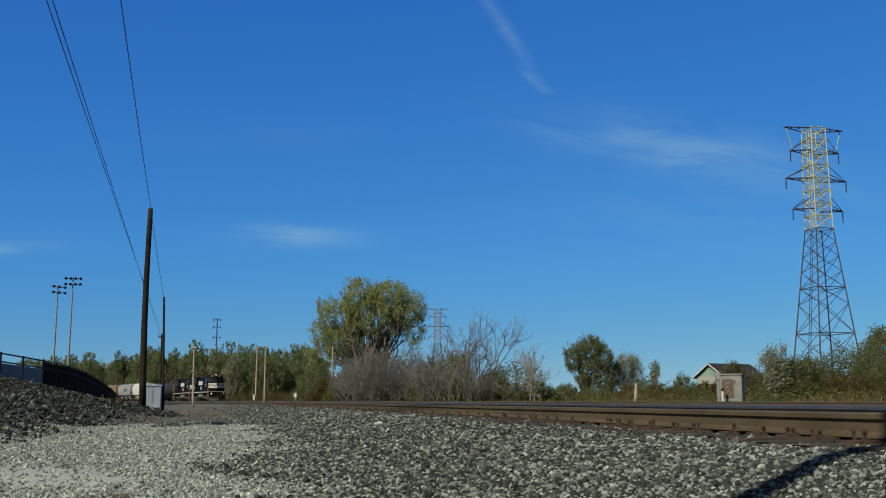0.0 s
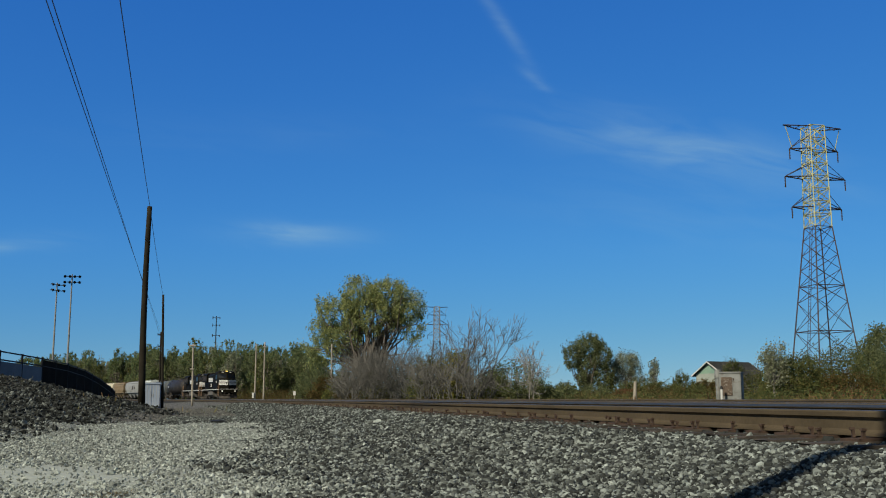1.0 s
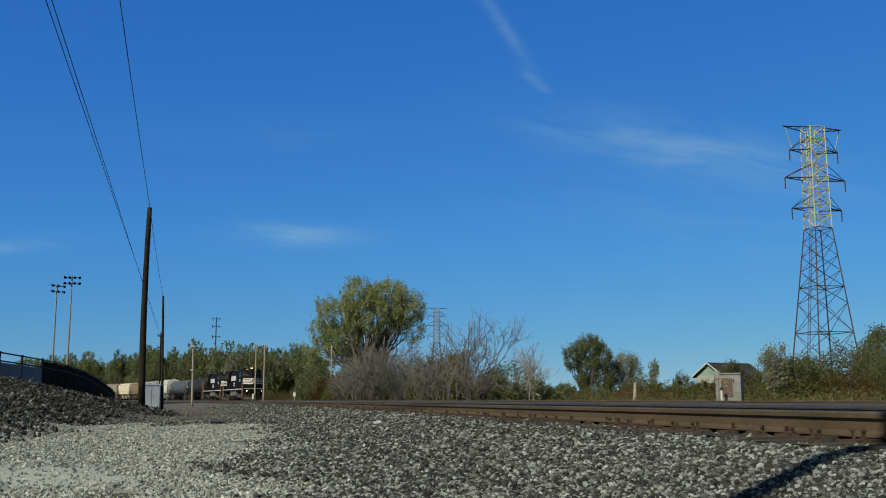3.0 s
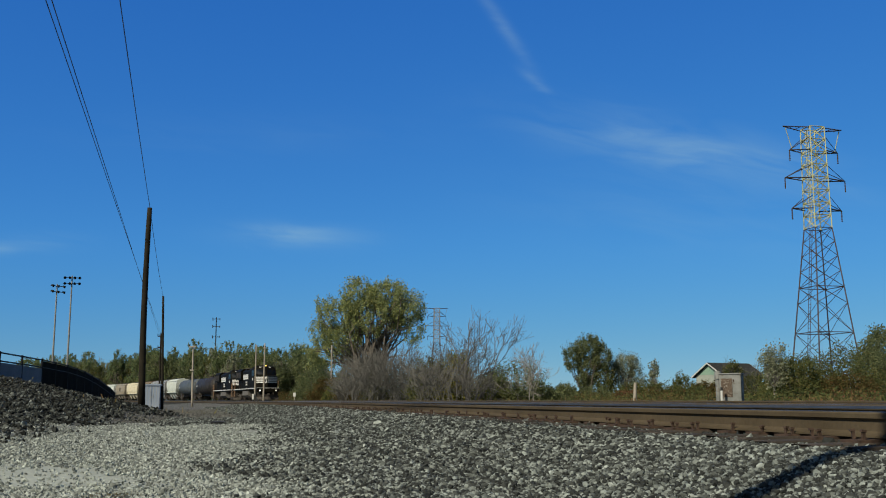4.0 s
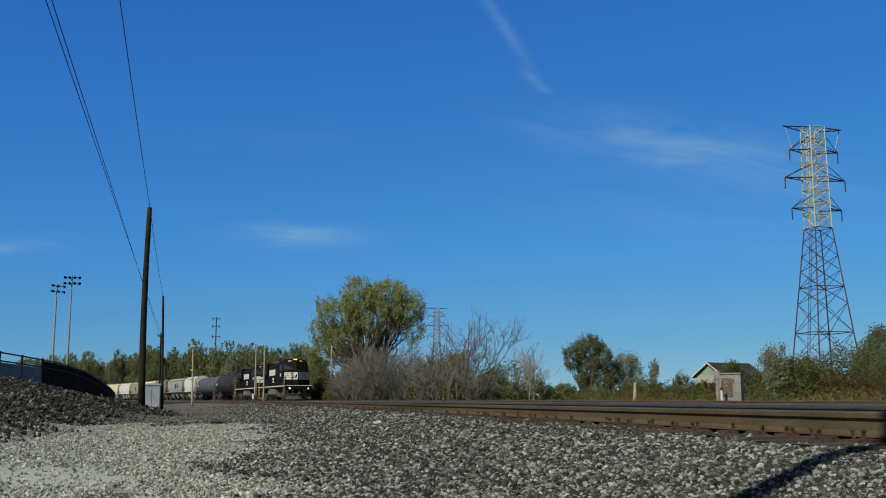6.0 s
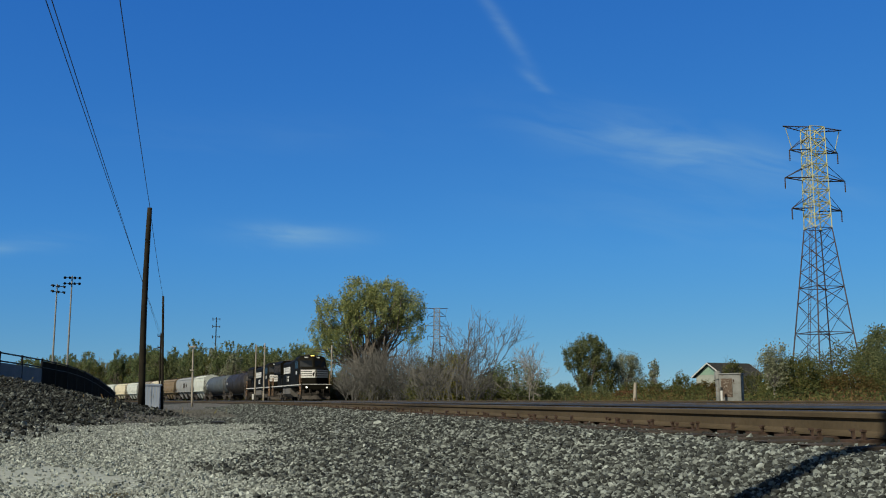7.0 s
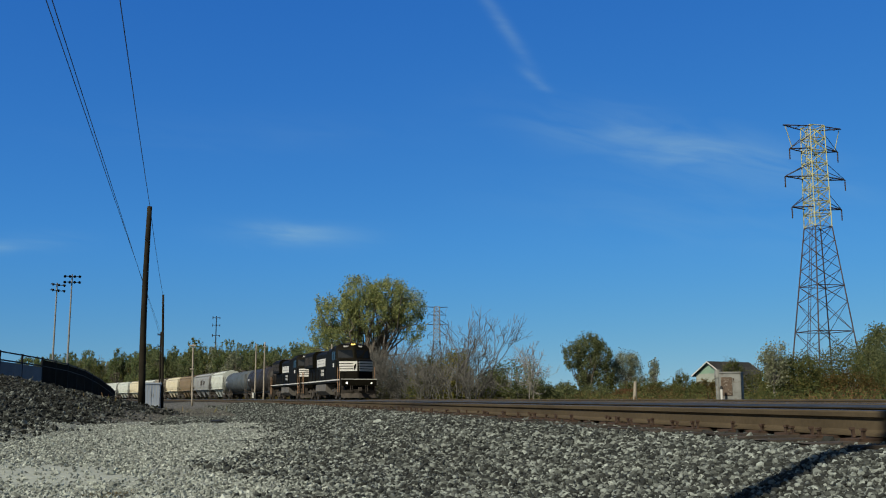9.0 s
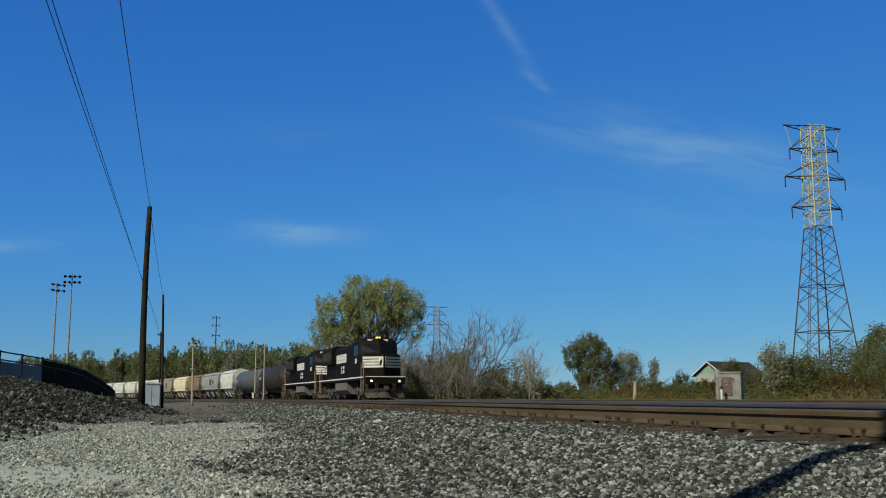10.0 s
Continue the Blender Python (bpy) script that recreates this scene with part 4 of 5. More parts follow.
# ---------------------------------------------------------------- signal cabinets, marker
def cabinet():
    root = thing("signal_cabinet", pose(-18.12, 62.3, gz(-18.12, 62.3) - 0.05, 0, 0, 12), "pale blue-grey aluminium signal cabinet beside a pole", "signal cabinet")
    part("body", boxes((-0.48, 0.48, -0.4, 0.4, 0.1, 1.56, 0.015)), CABINET, root)
    for k in range(6):
        part("rib", boxes((-0.46 + 0.184 * k - 0.012, -0.46 + 0.184 * k + 0.012, -0.432, -0.40, 0.14, 1.52)), GALV, root)
    part("roof", boxes((-0.54, 0.54, -0.46, 0.46, 1.56, 1.66, 0.02)), CABINET, root)
    part("plinth", boxes((-0.5, 0.5, -0.42, 0.42, -0.2, 0.1)), BOX_GREY, root)
    for k in range(2):
        d = part("door", boxes((-0.45 + 0.46 * k, -0.02 + 0.46 * k, -0.425, -0.40, 0.16, 1.5, 0.006)), CABINET, root)
        part("handle", boxes((-0.06 + 0.1 * k, -0.03 + 0.1 * k, -0.45, -0.425, 0.8, 0.95)), GALV, d)
    part("vent", boxes((-0.1, 0.1, -0.1, 0.1, 1.66, 1.72, 0.02)), GALV, root)


cabinet()


def relay_box():
    x, y = 14.45, 50
    root = thing("relay_box", pose(x, y, gz(x, y) - 0.05, 0, 0, -24), "grey steel relay box with a rusty panel beyond the tracks", "relay box")
    part("body", boxes((-0.52, 0.52, -0.45, 0.45, 0.15, 1.85, 0.02)), BOX_GREY, root)
    part("roof", boxes((-0.56, 0.56, -0.49, 0.49, 1.85, 1.92, 0.02)), BOX_GREY, root)
    part("plinth", boxes((-0.6, 0.6, -0.48, 0.48, -0.2, 0.15)), IRON, root)
    part("rusty_panel", boxes((-0.44, 0.10, -0.48, -0.45, 0.75, 1.65, 0.006)), BOX_RUST, root, "weathered rust-stained panel")
    part("side_door", boxes((0.52, 0.545, -0.36, 0.36, 0.25, 1.75, 0.008)), BOX_GREY, root)
    part("hinge", boxes((0.14, 0.2, -0.48, -0.45, 0.4, 0.5), (0.14, 0.2, -0.48, -0.45, 1.5, 1.6)), IRON, root)
    x = 13.75
    post = thing("marker_post", pose(x, 49.3, gz(x, 49.3) - 0.05), "white cable marker post beside the relay box", "marker post")
    bm = tube(bmesh.new(), (0, 0, 0), (0, 0, 1.05), 0.06, 0.06, 10)
    part("post", bm, WHITE_PAINT, post, "white plastic post")
    bm = tube(bmesh.new(), (0, 0, 1.05), (0, 0, 1.22), 0.065, 0.05, 10)
    part("cap", bm, FENCE_BLACK, post)
    p2 = thing("vent_post", pose(13.95, 50.6, gz(13.95, 50.6) - 0.05), "grey vent pipe with a cowl beside the relay box", "vent pipe")
    bm = tube(bmesh.new(), (0, 0, 0), (0, 0, 1.7), 0.13, 0.13, 10)
    part("pipe", bm, BOX_GREY, p2)
    bm = tube(bmesh.new(), (0, 0, 1.65), (0, 0, 2.05), 0.19, 0.15, 12)
    part("cowl", bm, BOX_GREY, p2)


relay_box()


def track_sign(x, y, z, h):
    root = thing("track_sign", pose(x, y, gz(x, y) - 0.05), "small white trackside marker on a post", "track sign", "track signs")
    part("post", boxes((-0.04, 0.04, -0.04, 0.04, 0, z)), POLE_GREY, root)
    part("plate", boxes((-0.16, 0.16, -0.06, -0.04, z - h, z, 0.004)), WHITE_PAINT, root)


track_sign(-18.5, 124.5, 1.35, 0.5)
bm_post = thing("timber_post", pose(11.85, 62, gz(11.85, 62) - 0.1), "pale broken timber post beyond the tracks", "timber post")
part("post", tube(bmesh.new(), (0, 0, 0), (0.1, 0, 1.7), 0.13, 0.09, 9), POLE_GREY, bm_post)


# ---------------------------------------------------------------- fence on the bank
def fence():
    pts = [(-20.0, 40, 2.55), (-20.52, 46, 2.45), (-20.96, 52, 2.35), (-21.87, 58, 2.26), (-23.02, 64, 2.08), (-24.16, 70, 1.69), (-25.34, 76, 1.17), (-26.3, 80, 0.88)]
    root = thing("fence", pose(*pts[0]), "black steel fence with dark screening cloth on the bank", "fence")
    o = Vector(pts[0])
    path = []
    for a, b in zip(pts, pts[1:]):
        path += [Vector(a).lerp(Vector(b), k / 2) for k in range(2)]
    path.append(Vector(pts[-1]))
    for i, p in enumerate(path):
        b = gz(p.x, p.y)
        part("post", tube(bmesh.new(), (0, 0, b - p.z - 0.15), (0, 0, 0.06), 0.06, 0.06, 8), FENCE_BLACK, root, "", Matrix.Translation(p - o))
    for i, (a, b) in enumerate(zip(path, path[1:])):
        a, b = a - o, b - o
        for dz in (0.0, -0.38):
            part("rail", tube(bmesh.new(), a + Vector((0, 0, dz)), b + Vector((0, 0, dz)), 0.04, 0.04, 6), FENCE_BLACK, root)
        za, zb = gz(*(a + o).xy) - o.z - 0.1, gz(*(b + o).xy) - o.z - 0.1
        d = Vector((0.03, 0.01, 0))
        low = 0.45 if i < 4 else 0.06
        bm = bmesh.new()
        loft(bm, [[a + Vector((0, 0, -low)), a + d + Vector((0, 0, -low)), Vector((a.x, a.y, za)) + d, Vector((a.x, a.y, za))],
                  [b + Vector((0, 0, -low)), b + d + Vector((0, 0, -low)), Vector((b.x, b.y, zb)) + d, Vector((b.x, b.y, zb))]])
        part("screen_panel", bm, SCREEN_GREY if i < 4 else SCREEN_DARK, root, "grey screening panel" if i < 4 else "black screening cloth")


fence()


# ---------------------------------------------------------------- lattice towers
def beam(segs, a, b, r):
    segs.append((*a, r, *b, r))


def pylon(name, x, y, turn, label, detail=True):
    root = thing(name, pose(x, y, -0.3, 0, 0, turn), label, "power pylon", "power pylons")
    T = 41.2
    WAIST = 25.8

    def half(z):
        return 3.85 + (1.4 - 3.85) * z / WAIST if z < WAIST else 1.4 + (1.2 - 1.4) * (z - WAIST) / (T - WAIST)

    def corners(z):
        h = half(z)
        return [Vector((sx * h, sy * h, z)) for sx, sy in ((-1, -1), (1, -1), (1, 1), (-1, 1))]

    def cage(levels, rl, rb, cross):
        legs, brace = [], []
        for z0, z1 in zip(levels, levels[1:]):
            c0, c1 = corners(z0), corners(z1)
            for i in range(4):
                j = (i + 1) % 4
                beam(legs, c0[i], c1[i], rl)
                beam(brace, c0[i], c1[j], rb)
                beam(brace, c0[j], c1[i], rb)
                if cross(z1):
                    beam(brace, c1[i], c1[j], rb * 1.2)
        return legs, brace
    # dark up to the waist; above it pale yellow, grey without detail
    low = [0, 6, 10.3, 14.6, 17.0, 19.4, 21.6, 23.8, WAIST]
    _, brace = cage(low, 0.12, 0.05, lambda z: z in (10.3, 17.0, WAIST, 6))
    for z in (10.3, 17.0):
        c = corners(z)
        beam(brace, c[0], c[2], 0.06)
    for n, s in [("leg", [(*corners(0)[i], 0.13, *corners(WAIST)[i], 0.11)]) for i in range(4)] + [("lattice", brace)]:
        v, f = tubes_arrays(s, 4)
        put(n, mesh(n, v, f, PYLON_DARK), root, "dark lower steel")
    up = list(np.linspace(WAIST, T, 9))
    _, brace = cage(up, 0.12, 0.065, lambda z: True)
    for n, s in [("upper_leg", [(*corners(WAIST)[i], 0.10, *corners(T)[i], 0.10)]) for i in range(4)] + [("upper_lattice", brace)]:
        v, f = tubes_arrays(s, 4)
        put(n, mesh(n, v, f, PYLON_YELLOW if detail else MAST), root, "pale yellow upper steel" if detail else "grey weathered steel")
    for z, w, tip in ((41.0, 5.0, 0.5), (37.6, 4.1, 0.0), (33.3, 5.1, 0.0), (28.7, 4.2, 0.0)):
        for side in (-1, 1):
            seg = []
            for yy in (-1.2, 1.2):
                beam(seg, (side * 1.2, yy, z), (side * w, 0, z + tip * 0.4), 0.09)
                if z < 40:
                    beam(seg, (side * 1.4, yy, z + 1.9), (side * w, 0, z), 0.06)
            for f in (0.35, 0.7):
                beam(seg, (side * (1.4 + (w - 1.4) * f), -1.3 * (1 - f), z), (side * (1.4 + (w - 1.4) * f), 1.3 * (1 - f), z), 0.05)
            v, fc = tubes_arrays(seg, 4)
            arm = put("crossarm", mesh("crossarm", v, fc, PYLON_DARK), root, "dark steel crossarm")
            if z < 40:
                seg = [(side * w, 0, z - 0.12 * k, 0.12 if k % 2 else 0.05, side * w, 0, z - 0.12 * (k + 1), 0.05 if k % 2 else 0.12) for k in range(14)]
                v, fc = tubes_arrays(seg, 6)
                put("insulator_string", mesh("insulator_string", v, fc, IRON), arm)
            else:
                seg = [(side * (w - 0.4), 0, z, 0.06, side * 3.6, 0, 37.6, 0.06)]
                v, fc = tubes_arrays(seg, 6)
                put("stay", mesh("stay", v, fc, PYLON_YELLOW if detail else MAST), arm)
    seg = []
    if detail:
        lo, hi = Vector((-half(0) - 0.1, -0.9, 0)), Vector((-half(WAIST) - 0.1, -0.5, WAIST))
        for e in (-0.28, 0.28):
            beam(seg, lo + Vector((0, e, 0)), hi + Vector((0, e, 0)), 0.05)
        for k in range(52):
            c = lo.lerp(hi, k / 52)
            beam(seg, c + Vector((0, -0.28, 0)), c + Vector((0, 0.28, 0)), 0.035)
        v, f = tubes_arrays(seg, 4)
        put("ladder", mesh("ladder", v, f, PYLON_DARK), root, "steel ladder")
        seg = []
        lo, hi = Vector((-half(WAIST) - 0.1, -0.5, WAIST)), Vector((-half(T) - 0.1, -0.45, T - 0.6))
        for e in (-0.28, 0.28):
            beam(seg, lo + Vector((0, e, 0)), hi + Vector((0, e, 0)), 0.06)
        for k in range(32):
            c = lo.lerp(hi, k / 32)
            beam(seg, c + Vector((0, -0.28, 0)), c + Vector((0, 0.28, 0)), 0.045)
        v, f = tubes_arrays(seg, 4)
        put("upper_ladder", mesh("upper_ladder", v, f, PYLON_YELLOW), root, "pale yellow ladder")
    return root


pylon("power_pylon", 55.8, 145, 14, "tall lattice power pylon, yellow top on dark legs")
pylon("power_pylon", -2.75, 440, 8, "distant lattice power pylon behind bare trees", False)


def flood_mast(x, y, top, banks, turn):
    z = gz(x, y) - 0.2
    root = thing("floodlight_mast", pose(x, y, z), "tall grey sports floodlight mast behind the fence", "floodlight mast", "floodlight masts")
    h = top - z
    part("mast", tube(bmesh.new(), (0, 0, 0), (0, 0, h), 0.20, 0.11, 10), MAST, root)
    for k in range(2):
        dz = h - 0.35 - 1.0 * k
        part("crossbar", tube(bmesh.new(), (-1.35, 0, dz), (1.35, 0, dz), 0.06, 0.06, 6), FENCE_BLACK, root, "", pose(0, 0, 0, 0, 0, turn))
        for i in range(banks):
            xx = -1.2 + 2.4 * i / (banks - 1)
            bm = tube(bmesh.new(), (0, -0.05, 0), (0.1, -0.45, -0.18), 0.13, 0.25, 10)
            part("floodlight", bm, FENCE_BLACK, root, "", pose(xx * math.cos(radians(turn)), xx * math.sin(radians(turn)), dz + 0.1, 0, 0, turn))


flood_mast(-68.3, 174, 20.6, 3, 60)
flood_mast(-64.2, 170, 21.6, 4, 15)


def radio_mast():
    root = thing("radio_mast", pose(-91.7, 400, -0.5), "slim far radio mast with antenna arms", "radio mast")
    part("mast", tube(bmesh.new(), (0, 0, 0), (0, 0, 34), 0.3, 0.18, 8), FENCE_BLACK, root)
    for z in (33.2, 30.2, 26.0):
        part("antenna_arm", boxes((-1.5, 1.5, -0.1, 0.1, z, z + 0.2), (-1.55, -1.3, -0.15, 0.15, z - 0.5, z + 0.7), (1.3, 1.55, -0.15, 0.15, z - 0.4, z + 0.4)), FENCE_BLACK, root)


radio_mast()


# ---------------------------------------------------------------- house
def house():
    root = thing("house", pose(35.55, 124, -0.3, 0, 0, 29), "small pale bungalow with green gable and dark shingle roof", "house")
    L, W, E, P = 6.4, 4.7, 3.62, 5.0      # length along x, depth, eave, peak; ridge along x
    bm = bmesh.new()
    prof = [(-W / 2, 0), (W / 2, 0), (W / 2, E), (0, P - 0.12), (-W / 2, E)]
    loft(bm, [[(x, a, b) for a, b in prof] for x in (-L / 2, L / 2)])
    wall = part("wall", bm, SIDING, root, "pale clapboard walls")
    for e in (-1, 1):
        bm = bmesh.new()
        for k in range(9):
            z0 = E + 0.05 + k * 0.19
            wdt = (W / 2) * (1 - (z0 - E) / (P - E)) - 0.1
            if wdt > 0.1:
                box(bm, e * (L / 2) - 0.02, e * (L / 2) + 0.03, -wdt, wdt, z0, z0 + 0.17)
        part("gable_boards", bm, GABLE_GREEN, wall, "green gable boards")
        bm = bmesh.new()
        for s in (-1, 1):
            loft(bm, [[(x, s * (W / 2 + 0.45), E - 0.33), (x, 0, P), (x, 0, P + 0.14), (x, s * (W / 2 + 0.5), E - 0.2)] for x in (e * (L / 2 + 0.32), e * (L / 2 + 0.42))])
        part("bargeboard", bm, WHITE_PAINT, root, "pale bargeboards")
    for s in (-1, 1):
        bm = loft(bmesh.new(), [[(x, s * (W / 2 + 0.45), E - 0.30), (x, 0, P + 0.02), (x, 0, P + 0.16), (x, s * (W / 2 + 0.5), E - 0.16)] for x in (-L / 2 - 0.35, L / 2 + 0.35)])
        part("roof", bm, SHINGLE, root, "dark shingle roof slope")
    for x in (-2.6, 1.0):
        w = part("window", boxes((x, x + 1.1, -W / 2 - 0.05, -W / 2 + 0.02, 1.1, 2.3)), WHITE_PAINT, root, "white window frame")
        part("pane", boxes((x + 0.08, x + 1.02, -W / 2 - 0.06, -W / 2 - 0.045, 1.18, 2.22)), GLASS, w)
    part("door", boxes((-0.9, 0.0, -W / 2 - 0.05, -W / 2 + 0.02, 0.1, 2.15)), GREY_PAINT, root)


house()


# ---------------------------------------------------------------- plants
def leaves_mesh(name, pts, size, material, rng, flat=0.0):
    """Two-triangle leaves at the points, turned at random."""
    n = len(pts)
    a = rng.normal(size=(n, 3))
    a /= np.linalg.norm(a, axis=1, keepdims=True)
    b = np.cross(a, rng.normal(size=(n, 3)))
    b /= np.linalg.norm(b, axis=1, keepdims=True)
    s = size * rng.uniform(0.6, 1.4, (n, 1))
    v = np.stack([pts - a * s, pts + b * s * 0.55, pts + a * s, pts - b * s * 0.55], 1).reshape(-1, 3)
    f = np.arange(n * 4).reshape(-1, 4)
    return mesh(name, v, f, material)


def branch(segs, rng, p, d, length, r, depth, spread, up, tips, kids=(2, 4), side=0.8):
    steps = 3
    for k in range(steps):
        q = p + d * length / steps
        segs.append((*p, r, *q, r * 0.86))
        r *= 0.86
        p = q
        d = d + rng.normal(size=3) * 0.13 + np.array([0, 0, up])
        d /= np.linalg.norm(d)
        if depth > 0 and k < steps - 1 and rng.random() < side:
            e = d + rng.normal(size=3) * spread
            e /= np.linalg.norm(e)
            branch(segs, rng, p, e, length * rng.uniform(0.5, 0.75), r * 0.6, depth - 1, spread, up, tips, kids, side)
    if depth > 0:
        for _ in range(rng.integers(*kids)):
            e = d + rng.normal(size=3) * spread
            e /= np.linalg.norm(e)
            branch(segs, rng, p, e, length * rng.uniform(0.6, 0.85), r * 0.72, depth - 1, spread, up, tips, kids, side)
    else:
        tips.append(p)


def leafy_tree(name, seed, x, y, lobes, n_clump, per, leaf, size, label, category="tree", trunk_r=0.3, bark=None, group="", spread=1.0, forks=1, limbs=46):
    """Trunk and limbs that reach into crown lobes (cx, cy, cz, rx, ry, rz); leaves sit in clumps in the lobes."""
    rng = np.random.default_rng(seed)
    root = thing(name, pose(x, y, gz(x, y) - 0.1), label, category, group)
    lob = np.array(lobes, float)
    vol = lob[:, 3] * lob[:, 4] * lob[:, 5]
    pick = rng.choice(len(lob), n_clump, p=vol / vol.sum())
    u = rng.normal(size=(n_clump, 3))
    u /= np.linalg.norm(u, axis=1, keepdims=True)
    rad = rng.uniform(0.35, 1.0, (n_clump, 1)) ** 0.5
    c = lob[pick, :3] + u * rad * lob[pick, 3:]
    c[:, 2] = np.maximum(c[:, 2], 0.3)
    cs = (lob[:, 3:].mean() * 0.16 + 0.12) * spread
    base = np.array([0.0, 0.0, max(0.4, lob[:, 2].min() * 0.4)])
    out = c - base
    out /= np.linalg.norm(out, axis=1, keepdims=True)
    out = out + np.array([0, 0, 0.5])
    along = np.clip(rng.normal(size=(n_clump, per, 1)), -1.7, 1.5) * cs * 0.85
    pts = (c[:, None] + (out[:, None] * along + np.clip(rng.normal(size=(n_clump, per, 3)), -1.7, 1.7) * cs * 0.75) * rng.uniform(0.6, 1.3, (n_clump, 1, 1))).reshape(-1, 3)
    pts[:, 2] = np.maximum(pts[:, 2], 0.15)
    segs = []
    lim = c[rng.choice(n_clump, min(n_clump, limbs), replace=False)]
    mid = lob[:, :3].mean(0)
    fork_z = max(0.6, lob[:, 2].min() * 0.55)
    stems = [np.array([rng.uniform(-.3, .3) * forks, rng.uniform(-.3, .3) * forks, fork_z]) for _ in range(forks)]
    for s in stems:
        b0 = np.array([s[0] * 0.3, s[1] * 0.3, -0.1])
        segs.append((*b0, trunk_r, *s, trunk_r * 0.8))
    for tip in lim:
        s = stems[rng.integers(len(stems))]
        p, r = s, trunk_r * 0.38
        for k in range(1, 5):
            f = k / 4
            q = s + (tip - s) * f + np.array([0, 0, 0.35 * np.sin(f * math.pi)]) * np.linalg.norm(tip - s) * 0.3 + rng.normal(size=3) * 0.06 * np.linalg.norm(tip - s) * (k < 4)
            segs.append((*p, r, *q, r * 0.68))
            p, r = q, r * 0.68
    v, f = tubes_arrays(segs, 6)
    put("trunk", mesh("trunk", v, f, bark or BARK), root, "grey-brown trunk and limbs")
    put("crown", leaves_mesh("crown", pts, size, leaf, rng), root, "leafy crown")
    return root


def bare_tree(name, seed, x, y, height, label, stems=3, depth=4, r=0.07, spread=0.42, bark=None, group="", category="bare tree", wide=0.3, side=0.45):
    rng = np.random.default_rng(seed)
    root = thing(name, pose(x, y, gz(x, y) - 0.1), label, category, group)
    segs, tips = [], []
    for k in range(stems):
        d = np.array([rng.normal() * wide, rng.normal() * wide, 1.0])
        d /= np.linalg.norm(d)
        branch(segs, rng, np.array([rng.normal() * 0.15 * stems ** 0.5, rng.normal() * 0.15 * stems ** 0.5, 0.0]), d, height * 0.36, r * rng.uniform(0.7, 1.1), depth, spread, 0.07, tips, side=side)
    s = np.array(segs)
    k = height / max(s[:, 6].max(), 0.1)
    s[:, [0, 1, 2, 4, 5, 6]] *= k
    s[:, [3, 7]] = np.maximum(s[:, [3, 7]], 0.012)
    v, f = tubes_arrays(s, 3)
    put("crown", mesh("crown", v, f, bark or TWIG), root, "bare grey branches")
    return root


